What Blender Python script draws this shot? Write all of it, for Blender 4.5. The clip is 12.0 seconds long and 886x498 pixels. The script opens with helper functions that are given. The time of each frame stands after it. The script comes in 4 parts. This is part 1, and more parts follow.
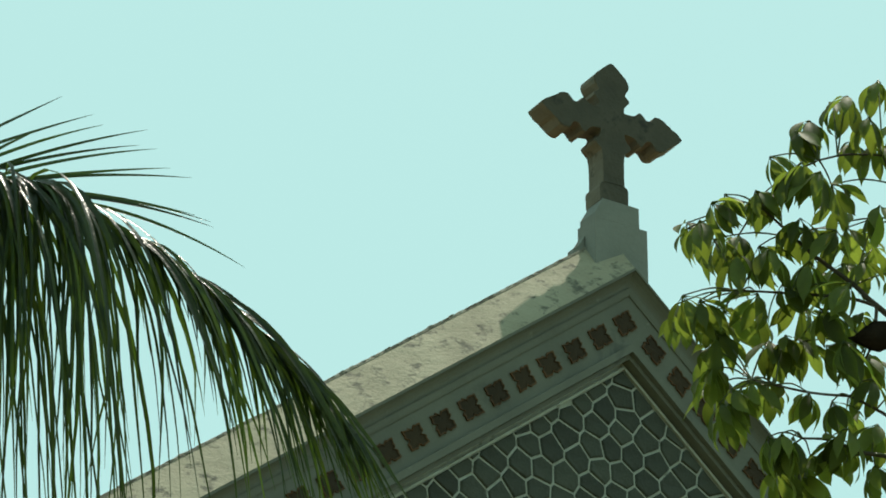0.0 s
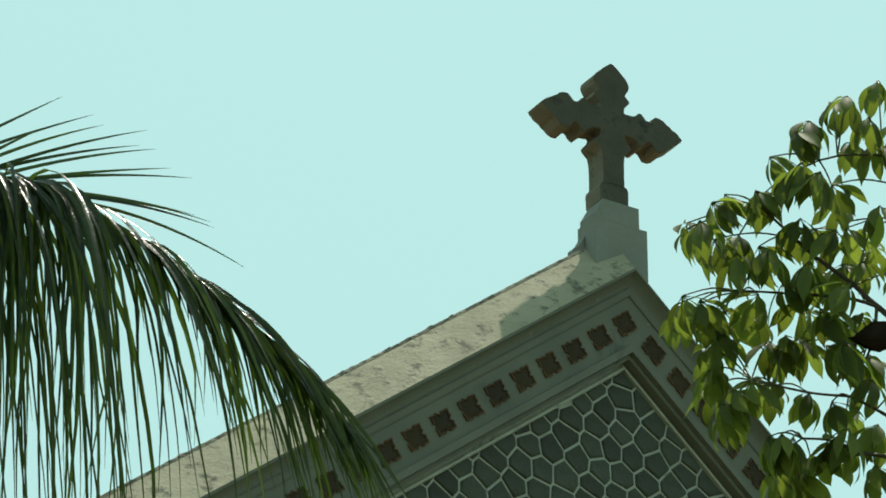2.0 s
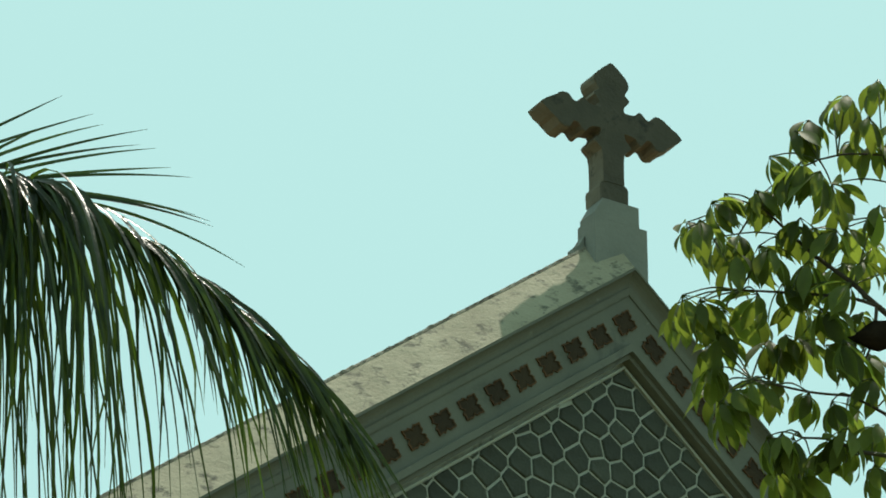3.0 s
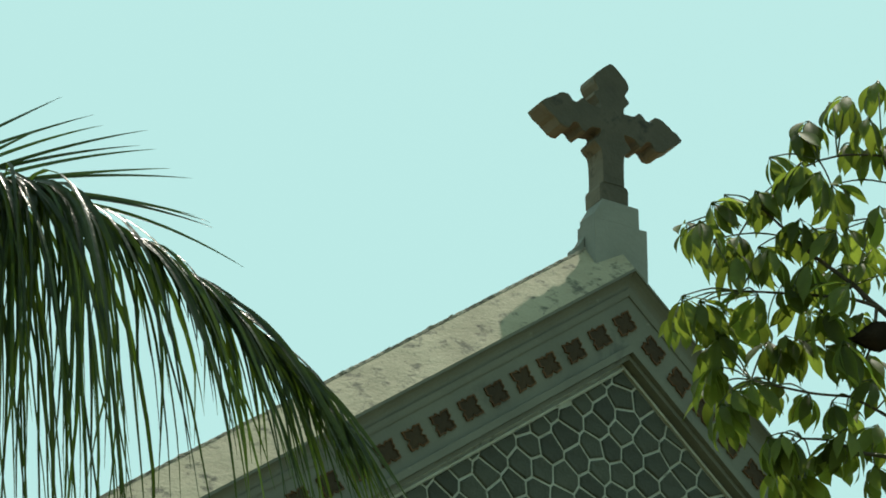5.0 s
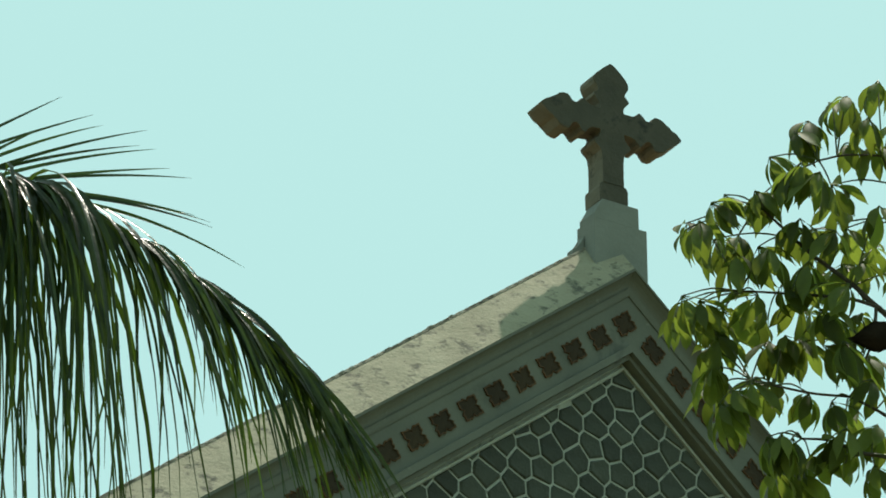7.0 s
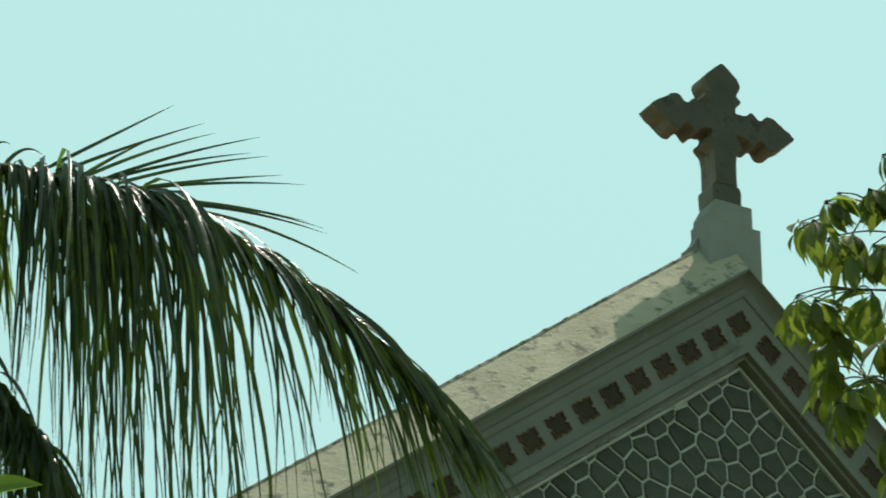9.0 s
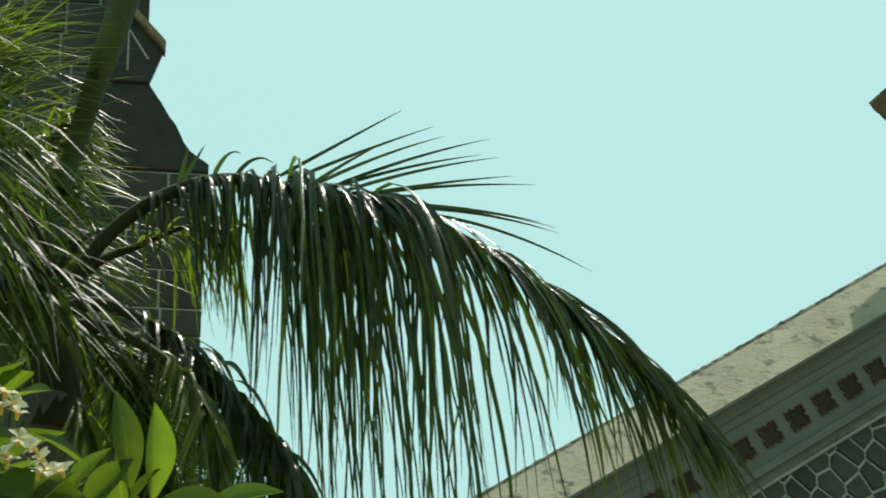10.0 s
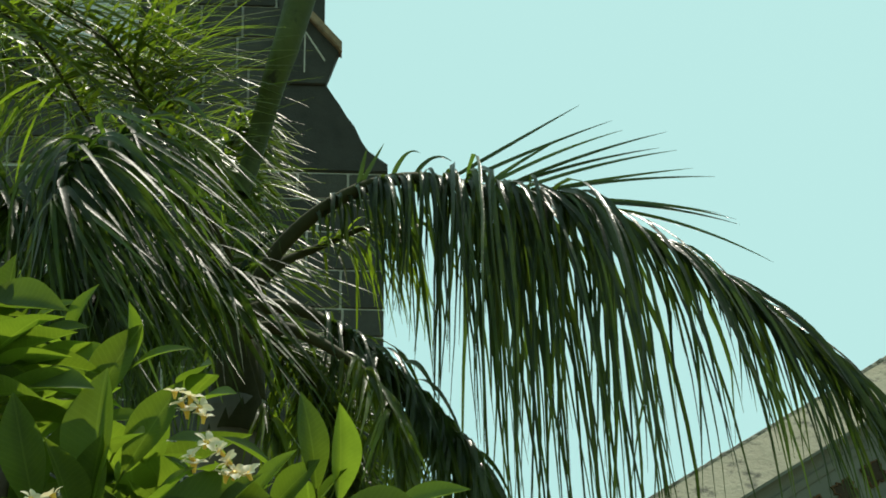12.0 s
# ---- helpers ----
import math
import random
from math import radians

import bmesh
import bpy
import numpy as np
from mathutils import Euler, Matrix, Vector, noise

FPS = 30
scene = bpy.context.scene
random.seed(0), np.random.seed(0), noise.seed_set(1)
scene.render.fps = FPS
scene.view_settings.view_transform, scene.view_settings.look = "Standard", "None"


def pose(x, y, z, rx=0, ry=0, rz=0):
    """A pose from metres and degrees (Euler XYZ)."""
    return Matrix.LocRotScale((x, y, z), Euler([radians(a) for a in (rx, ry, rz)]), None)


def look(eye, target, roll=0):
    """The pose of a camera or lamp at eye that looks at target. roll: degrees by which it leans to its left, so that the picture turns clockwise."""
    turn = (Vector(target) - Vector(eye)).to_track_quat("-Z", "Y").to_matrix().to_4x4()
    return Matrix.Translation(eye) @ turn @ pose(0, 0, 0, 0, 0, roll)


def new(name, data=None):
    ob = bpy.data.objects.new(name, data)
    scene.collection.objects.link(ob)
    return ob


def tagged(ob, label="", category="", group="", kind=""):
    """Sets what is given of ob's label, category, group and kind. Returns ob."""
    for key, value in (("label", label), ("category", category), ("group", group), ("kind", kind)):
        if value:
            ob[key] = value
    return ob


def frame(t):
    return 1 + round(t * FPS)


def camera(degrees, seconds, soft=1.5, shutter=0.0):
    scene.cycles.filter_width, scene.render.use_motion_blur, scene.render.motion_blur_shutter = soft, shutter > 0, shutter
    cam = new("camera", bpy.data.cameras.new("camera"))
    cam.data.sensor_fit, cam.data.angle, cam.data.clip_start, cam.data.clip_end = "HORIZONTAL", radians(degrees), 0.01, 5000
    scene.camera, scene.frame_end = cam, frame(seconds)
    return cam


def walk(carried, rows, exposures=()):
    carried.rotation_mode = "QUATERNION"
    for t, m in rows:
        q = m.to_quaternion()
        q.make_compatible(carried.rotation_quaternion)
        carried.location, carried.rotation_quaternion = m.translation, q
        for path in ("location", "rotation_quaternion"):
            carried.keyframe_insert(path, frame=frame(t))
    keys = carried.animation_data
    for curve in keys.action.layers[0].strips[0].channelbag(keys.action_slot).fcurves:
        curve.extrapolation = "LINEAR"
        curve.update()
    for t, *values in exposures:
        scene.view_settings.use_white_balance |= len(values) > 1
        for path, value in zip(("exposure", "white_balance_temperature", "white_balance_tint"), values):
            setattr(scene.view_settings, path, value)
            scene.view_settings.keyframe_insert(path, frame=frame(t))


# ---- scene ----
# ---------------------------------------------------------------- camera
cam = camera(13.166, 12.0, soft=1.75, shutter=0.2)
EYE_Z = 1.6
PAN = [(0.0, 0.0, 27.0), (2.0, 0.0, 27.003), (2.5, 0.0, 26.979), (3.0, 0.001, 26.993), (4.0, 0.002, 27.002),
       (5.0, 0.003, 27.005), (6.5, 0.008, 27.005), (7.6, 0.006, 27.008), (8.1, 0.0, 27.02), (8.3, -0.081, 27.032),
       (8.4, -0.22, 27.034), (8.5, -0.376, 27.037), (9.0, -1.895, 27.057), (9.5, -3.84, 27.060), (10.0, -5.795, 27.048),
       (10.5, -7.57, 27.053), (10.7, -8.166, 27.045), (10.9, -8.59, 27.035), (11.0, -8.733, 27.027),
       (11.2, -8.82, 27.01), (11.5, -8.818, 26.998), (12.0, -8.82, 26.992)]
walk(cam, [(t, pose(0, 0, EYE_Z, 90 + tilt, 0, -turn)) for t, turn, tilt in PAN])

# ---------------------------------------------------------------- light
SUN_UP, SUN_SIDE = 72.0, 20.5      # degrees above the horizon; degrees to the right of straight ahead
world = bpy.data.worlds.new("hazy_sky")
scene.world = world
world.use_nodes = True
wn, wl = world.node_tree.nodes, world.node_tree.links
sky = wn.new("ShaderNodeTexSky")
sky.sky_type, sky.sun_disc = "NISHITA", False
sky.sun_elevation, sky.sun_rotation = radians(SUN_UP), radians(SUN_SIDE)
sky.air_density, sky.dust_density, sky.ozone_density = 1.4, 3.0, 1.5
haze = wn.new("ShaderNodeMix")
haze.data_type = "RGBA"
haze.inputs[0].default_value = 0.8
haze.inputs[7].default_value = (5.42, 9.2, 8.4, 1)
wl.new(sky.outputs[0], haze.inputs[6])
wl.new(haze.outputs[2], wn["Background"].inputs[0])
wn["Background"].inputs[1].default_value = 0.1

sun = new("sun", bpy.data.lights.new("sun", "SUN"))
sun.data.energy, sun.data.angle, sun.data.color = 4.9, radians(0.6), (1.0, 0.94, 0.8)
el, az = radians(SUN_UP), radians(SUN_SIDE)
SUN_DIR = Vector((math.sin(az) * math.cos(el), math.cos(az) * math.cos(el), math.sin(el)))
sun.matrix_world = look(SUN_DIR * 80, (0, 0, 0))
scene.view_settings.exposure = 0.0


# ---------------------------------------------------------------- materials
def mat(name, dark, light, rough=0.7, scale=6.0, bump=0.2, fine=60.0, random_tone=0.0, through_light=None, spec=0.4,
        stain=None, stain_scale=1.5, stain_at=0.58, island=0.0, specks=None, specks_scale=30.0, specks_at=0.62):
    """Two-scale mottled surface: dark and light base colours mixed by noise, grain by a finer one, optional stains and translucency."""
    m = bpy.data.materials.new(name)
    m.use_nodes = True
    n, k = m.node_tree.nodes, m.node_tree.links
    b = n["Principled BSDF"]
    b.inputs["Roughness"].default_value = rough
    b.inputs["Specular IOR Level"].default_value = spec
    co = n.new("ShaderNodeTexCoord")
    big, small = n.new("ShaderNodeTexNoise"), n.new("ShaderNodeTexNoise")
    for t, sc, det in ((big, scale, 6), (small, fine, 4)):
        t.inputs["Scale"].default_value, t.inputs["Detail"].default_value = sc, det
        k.new(co.outputs["Object"], t.inputs["Vector"])
    blend = n.new("ShaderNodeMath")
    blend.operation = "MULTIPLY_ADD"
    blend.inputs[1].default_value = 0.45
    k.new(small.outputs["Fac"], blend.inputs[0])
    half = n.new("ShaderNodeMath")
    half.operation = "MULTIPLY_ADD"
    half.inputs[1].default_value, half.inputs[2].default_value = 1.5, -0.48
    k.new(big.outputs["Fac"], half.inputs[0])
    k.new(half.outputs[0], blend.inputs[2])
    ramp = n.new("ShaderNodeMix")
    ramp.data_type = "RGBA"
    ramp.inputs[6].default_value, ramp.inputs[7].default_value = (*dark, 1), (*light, 1)
    k.new(blend.outputs[0], ramp.inputs[0])
    colour = ramp.outputs[2]
    for tint, size, start in ((stain, stain_scale, stain_at), (specks, specks_scale, specks_at)):
        if not tint:
            continue
        spots, edge, mix = n.new("ShaderNodeTexNoise"), n.new("ShaderNodeMapRange"), n.new("ShaderNodeMix")
        spots.inputs["Scale"].default_value, spots.inputs["Detail"].default_value = size, 9
        spots.inputs["Roughness"].default_value = 0.7
        edge.inputs[1].default_value, edge.inputs[2].default_value = start, start + 0.1
        mix.data_type = "RGBA"
        mix.inputs[7].default_value = (*tint, 1)
        k.new(co.outputs["Object"], spots.inputs["Vector"])
        k.new(spots.outputs["Fac"], edge.inputs[0])
        k.new(edge.outputs[0], mix.inputs[0])
        k.new(colour, mix.inputs[6])
        colour = mix.outputs[2]
    if random_tone or island:
        tone, hsv = n.new("ShaderNodeMapRange"), n.new("ShaderNodeHueSaturation")
        amount = random_tone or island
        tone.inputs[3].default_value, tone.inputs[4].default_value = 1 - amount, 1 + amount
        if random_tone:
            k.new(n.new("ShaderNodeObjectInfo").outputs["Random"], tone.inputs[0])
        else:
            k.new(n.new("ShaderNodeNewGeometry").outputs["Random Per Island"], tone.inputs[0])
        k.new(tone.outputs[0], hsv.inputs["Value"])
        k.new(colour, hsv.inputs["Color"])
        colour = hsv.outputs["Color"]
    k.new(colour, b.inputs["Base Color"])
    if bump:
        bp = n.new("ShaderNodeBump")
        bp.inputs["Strength"].default_value, bp.inputs["Distance"].default_value = bump, 0.02
        k.new(blend.outputs[0], bp.inputs["Height"])
        k.new(bp.outputs[0], b.inputs["Normal"])
    if through_light:
        tr, add = n.new("ShaderNodeBsdfTranslucent"), n.new("ShaderNodeMixShader")
        gain = n.new("ShaderNodeMix")
        gain.data_type, gain.blend_type = "RGBA", "MULTIPLY"
        gain.inputs[0].default_value = 1.0
        gain.inputs[7].default_value = (*through_light, 1)
        k.new(colour, gain.inputs[6])
        k.new(gain.outputs[2], tr.inputs["Color"])
        add.inputs[0].default_value = 0.5
        k.new(b.outputs[0], add.inputs[1])
        k.new(tr.outputs[0], add.inputs[2])
        k.new(add.outputs[0], n["Material Output"].inputs["Surface"])
    return m


M_PAINT = mat("grey_painted_plaster", (0.092, 0.095, 0.074), (0.146, 0.148, 0.116), 0.8, 2.2, 0.15, 40, stain=(0.07, 0.074, 0.06), specks=(0.2, 0.2, 0.165), specks_scale=9, specks_at=0.63)
M_COPING = mat("weathered_lime_plaster", (0.215, 0.19, 0.128), (0.33, 0.30, 0.212), 0.9, 3.0, 0.8, 35,
               stain=(0.085, 0.08, 0.058), stain_scale=5.5, stain_at=0.54, specks=(0.07, 0.062, 0.045), specks_scale=22, specks_at=0.60)
M_STONE = mat("dark_basalt", (0.026, 0.029, 0.021), (0.058, 0.062, 0.046), 0.85, 7, 0.6, 60, random_tone=0.3, specks=(0.11, 0.115, 0.09), specks_scale=18, specks_at=0.63)
M_MORTAR = mat("pale_lime_mortar", (0.27, 0.28, 0.235), (0.42, 0.43, 0.37), 0.9, 9, 0.4, 70, stain=(0.16, 0.165, 0.135), stain_scale=7)
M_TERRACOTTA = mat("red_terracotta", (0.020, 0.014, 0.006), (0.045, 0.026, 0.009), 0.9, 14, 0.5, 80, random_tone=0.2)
M_RIM = mat("lighter_red_terracotta_rim", (0.055, 0.026, 0.009), (0.12, 0.055, 0.02), 0.9, 14, 0.5, 80, random_tone=0.2)
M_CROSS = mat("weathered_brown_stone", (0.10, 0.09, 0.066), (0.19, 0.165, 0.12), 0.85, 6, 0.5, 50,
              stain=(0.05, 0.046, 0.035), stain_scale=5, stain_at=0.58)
# darker colour for the front and back faces of the cross
M_CROSS_FACE = mat("dark_cross_face_stone", (0.046, 0.042, 0.031), (0.09, 0.079, 0.056), 0.9, 5, 0.6, 50, stain=(0.032, 0.03, 0.024), stain_scale=5, stain_at=0.55)
M_CREST = mat("crumbling_edge_mortar", (0.09, 0.08, 0.06), (0.36, 0.32, 0.25), 0.95, 14, 0.8, 60, stain=(0.05, 0.048, 0.035), stain_scale=9, stain_at=0.5)
M_PLINTH = mat("pale_grey_cement", (0.14, 0.147, 0.128), (0.215, 0.222, 0.195), 0.85, 3, 0.3, 45, stain=(0.14, 0.15, 0.14), stain_at=0.6)
M_ASHLAR = mat("dark_tower_basalt", (0.018, 0.020, 0.015), (0.046, 0.049, 0.038), 0.85, 5, 0.6, 45, random_tone=0.3)
M_SAND = mat("brown_sandstone", (0.17, 0.12, 0.065), (0.27, 0.20, 0.12), 0.85, 5, 0.4, 50, stain=(0.08, 0.07, 0.05))
M_PALE = mat("pale_grey_render", (0.4, 0.43, 0.43), (0.5, 0.53, 0.53), 0.85, 2, 0.2, 40)
M_ROOF = mat("brown_clay_roof", (0.15, 0.08, 0.05), (0.28, 0.15, 0.09), 0.85, 4, 0.4, 40)
M_GROUND = mat("dry_grass_and_earth", (0.07, 0.09, 0.03), (0.17, 0.15, 0.08), 0.95, 0.6, 0.5, 12)
M_FROND = mat("glossy_palm_green", (0.020, 0.034, 0.017), (0.045, 0.063, 0.024), 0.28, 9, 0.22, 60, through_light=(2.2, 2.5, 0.6), spec=0.31, random_tone=0.5)
M_MASS = mat("glossy_palm_green_mass", (0.034, 0.050, 0.017), (0.076, 0.096, 0.024), 0.36, 9, 0.22, 60, through_light=(3.3, 3.7, 0.6), spec=0.26, island=0.5)
M_CROWN = mat("duller_palm_green", (0.017, 0.031, 0.015), (0.046, 0.066, 0.024), 0.42, 9, 0.22, 60, through_light=(2.4, 2.7, 0.6), spec=0.22, island=0.55)
M_RACHIS = mat("green_brown_palm_stalk", (0.022, 0.022, 0.009), (0.05, 0.05, 0.02), 0.75, 5, 0.2, 50, spec=0.1)
M_SPEAR = mat("pale_green_stalk", (0.042, 0.055, 0.014), (0.075, 0.088, 0.024), 0.5, 4, 0.2, 60)
M_TRUNK = mat("grey_palm_bark", (0.08, 0.075, 0.06), (0.17, 0.16, 0.13), 0.9, 4, 0.6, 30)
M_BARK = mat("brown_tree_bark", (0.03, 0.024, 0.018), (0.085, 0.07, 0.05), 0.85, 9, 0.5, 50, spec=0.2)
M_SHEATH = mat("streaked_olive_sheath", (0.026, 0.038, 0.009), (0.072, 0.092, 0.024), 0.6, 5, 0.4, 30, stain=(0.02, 0.022, 0.009), stain_scale=7, stain_at=0.56, spec=0.15)
M_LEAF = mat("green_tree_leaf", (0.048, 0.064, 0.022), (0.082, 0.102, 0.034), 0.55, 12, 0.1, 70, random_tone=0.45, through_light=(3.2, 3.25, 1.1), spec=0.15)
M_FRANGI = mat("bright_frangipani_leaf", (0.046, 0.072, 0.017), (0.07, 0.102, 0.024), 0.5, 9, 0.1, 60, random_tone=0.25, through_light=(2.7, 2.8, 0.7), spec=0.2)
M_PETAL = mat("cream_petal", (0.72, 0.62, 0.40), (0.85, 0.80, 0.62), 0.6, 12, 0.0, 60, through_light=(0.8, 0.8, 0.7))
M_DEAD = mat("withered_brown_leaf", (0.010, 0.008, 0.006), (0.026, 0.018, 0.011), 0.95, 14, 0.6, 70, spec=0.02)
M_EYE = mat("yellow_flower_heart", (0.75, 0.45, 0.06), (0.85, 0.6, 0.12), 0.6, 12, 0.0, 60)


def add_leaf_ribs(m, spacing, strength):
    """Pale midrib and slanting side ribs over a leaf blade that lies along its own x axis."""
    n, k = m.node_tree.nodes, m.node_tree.links
    b = n["Principled BSDF"]
    source = b.inputs["Base Color"].links[0].from_socket
    targets = [l.to_socket for l in source.links]
    sep = n.new("ShaderNodeSeparateXYZ")
    k.new(n["Texture Coordinate"].outputs["Object"], sep.inputs[0])

    def step(kind, a, c, d=0.0):
        node = n.new("ShaderNodeMath")
        node.operation = kind
        for i, value in enumerate((a, c, d)):
            if hasattr(value, "is_output"):
                k.new(value, node.inputs[i])
            else:
                node.inputs[i].default_value = value
        return node.outputs[0]

    off = step("ABSOLUTE", sep.outputs["Y"], 0.0)
    along = step("MULTIPLY_ADD", off, -0.75, sep.outputs["X"])
    saw = step("FRACT", step("DIVIDE", along, spacing), 0.0)
    side = step("LESS_THAN", saw, 0.14)
    mid = step("LESS_THAN", off, 0.0028)
    amount = step("MULTIPLY", step("MAXIMUM", step("MULTIPLY", side, 0.45), mid), strength)
    mix = n.new("ShaderNodeMix")
    mix.data_type = "RGBA"
    mix.inputs[7].default_value = (0.16, 0.22, 0.075, 1)
    k.new(amount, mix.inputs[0])
    k.new(source, mix.inputs[6])
    for t in targets:
        k.new(mix.outputs[2], t)


add_leaf_ribs(M_FRANGI, 0.017, 0.16)


# ---------------------------------------------------------------- mesh helpers
def mesh_of(name, verts, faces, material, smooth=False):
    me = bpy.data.meshes.new(name)
    me.from_pydata([tuple(v) for v in verts], [], faces)
    me.materials.append(material)
    if smooth:
        me.polygons.foreach_set("use_smooth", [True] * len(me.polygons))
    me.update()
    return me


def part(name, me, parent, label="", m=None, kind=""):
    ob = new(name, me)
    ob.parent = parent
    if m is not None:
        ob.matrix_basis = m
    return tagged(ob, label=label, kind=kind)


def thing(name, m, label, category, group="", kind=""):
    ob = new(name)
    ob.matrix_basis = m
    return tagged(ob, label, category, group, kind)


def from_bm(name, bm, material, smooth=False):
    bmesh.ops.recalc_face_normals(bm, faces=bm.faces)
    me = bpy.data.meshes.new(name)
    bm.to_mesh(me)
    bm.free()
    me.materials.append(material)
    if smooth:
        me.polygons.foreach_set("use_smooth", [True] * len(me.polygons))
    return me


def prism(name, outline, y0, y1, material, bevel=0.0, smooth=False):
    """An outline in the x-z plane given thickness from y0 to y1, its long edges bevelled."""
    bm = bmesh.new()
    a = [bm.verts.new((x, y0, z)) for x, z in outline]
    b = [bm.verts.new((x, y1, z)) for x, z in outline]
    bm.faces.new(a)
    bm.faces.new(b[::-1])
    for i in range(len(a)):
        j = (i + 1) % len(a)
        bm.faces.new((a[i], b[i], b[j], a[j]))
    if bevel:
        caps = [e for e in bm.edges if abs(e.verts[0].co.y - e.verts[1].co.y) < 1e-6]
        bmesh.ops.bevel(bm, geom=caps, offset=bevel, segments=2, affect="EDGES", clamp_overlap=True)
    return from_bm(name, bm, material, smooth)


def block(name, x0, x1, y0, y1, z0, z1, material, bevel=0.015):
    bm = bmesh.new()
    bmesh.ops.create_cube(bm, size=1, matrix=Matrix.Translation(((x0 + x1) / 2, (y0 + y1) / 2, (z0 + z1) / 2))
                          @ Matrix.Diagonal((x1 - x0, y1 - y0, z1 - z0, 1)))
    if bevel:
        bmesh.ops.bevel(bm, geom=bm.edges[:], offset=bevel, segments=2, affect="EDGES", clamp_overlap=True)
    return from_bm(name, bm, material)


def spline(points, n):
    """n + 1 points along a smooth curve through the given ones."""
    p = [Vector(q) for q in points]
    p = [p[0] * 2 - p[1]] + p + [p[-1] * 2 - p[-2]]
    out = []
    for i in range(n + 1):
        f = i / n * (len(p) - 3)
        k = min(int(f), len(p) - 4)
        t = f - k
        a, b, c, d = p[k:k + 4]
        out.append(0.5 * ((2 * b) + (c - a) * t + (2 * a - 5 * b + 4 * c - d) * t * t + (3 * b - a - 3 * c + d) * t ** 3))
    return out


def tube_geometry(path, radii, sides, verts, faces):
    """Adds a tapered tube along the path to verts and faces."""
    base = len(verts)
    for i, p in enumerate(path):
        t = (path[min(i + 1, len(path) - 1)] - path[max(i - 1, 0)]).normalized()
        side = t.cross(Vector((0.13, 0.9, 0.4))).normalized()
        other = t.cross(side)
        for s in range(sides):
            a = 2 * math.pi * s / sides
            verts.append(p + (side * math.cos(a) + other * math.sin(a)) * radii[i])
    for i in range(len(path) - 1):
        for s in range(sides):
            t = (s + 1) % sides
            faces.append((base + i * sides + s, base + i * sides + t, base + (i + 1) * sides + t, base + (i + 1) * sides + s))
    faces.append(tuple(base + (len(path) - 1) * sides + s for s in range(sides)))


def tube(name, points, r0, r1, material, n=16, sides=8):
    path = spline(points, n)
    verts, faces = [], []
    tube_geometry(path, [r0 + (r1 - r0) * i / n for i in range(n + 1)], sides, verts, faces)
    return mesh_of(name, verts, faces, material, True)


# ---------------------------------------------------------------- ground
ground = new("ground", mesh_of("ground", [(-2500, -2500, 0), (2500, -2500, 0), (2500, 2500, 0), (-2500, 2500, 0)], [(0, 1, 2, 3)], M_GROUND))
tagged(ground, "dry grass and bare earth round the church", "ground", kind="structure")

# ---------------------------------------------------------------- church gable
TURN = 38.34                     # the facade's turn from facing the viewer squarely
PITCH = radians(36.85)
GABLE = pose(1.304, 24.213, 13.370, 0, 0, TURN)
RUN = 7.2                        # length of each rake
TAN, COS, SIN = math.tan(PITCH), math.cos(PITCH), math.sin(PITCH)
church = thing("church", GABLE, "stone church gable with grey painted mouldings and a plastered coping", "church")


def rake(name, profile, side, material, end=RUN, steps=14, ragged=()):
    """A moulding up one slope of the gable; profile in (height above the frieze line, projection to the front), mitred at the apex."""
    bm = bmesh.new()
    rings = []
    rough = random.Random(len(name) + side)
    for i in range(steps + 1):
        ring = []
        for j, (s, o) in enumerate(profile):
            if j in ragged:
                s += rough.uniform(-0.003, 0.003) * (1 if rough.random() < 0.88 else 3.2)
            k = -TAN * s + (end + TAN * s) * i / steps
            ring.append(bm.verts.new((side * (COS * k + SIN * s), -o, -SIN * k + COS * s)))
        rings.append(ring)
    n = len(profile)
    for a, b in zip(rings, rings[1:]):
        for j in range(n):
            bm.faces.new((a[j], a[(j + 1) % n], b[(j + 1) % n], b[j]))
    bm.faces.new(rings[0])
    bm.faces.new(rings[-1])
    return from_bm(name, bm, material)


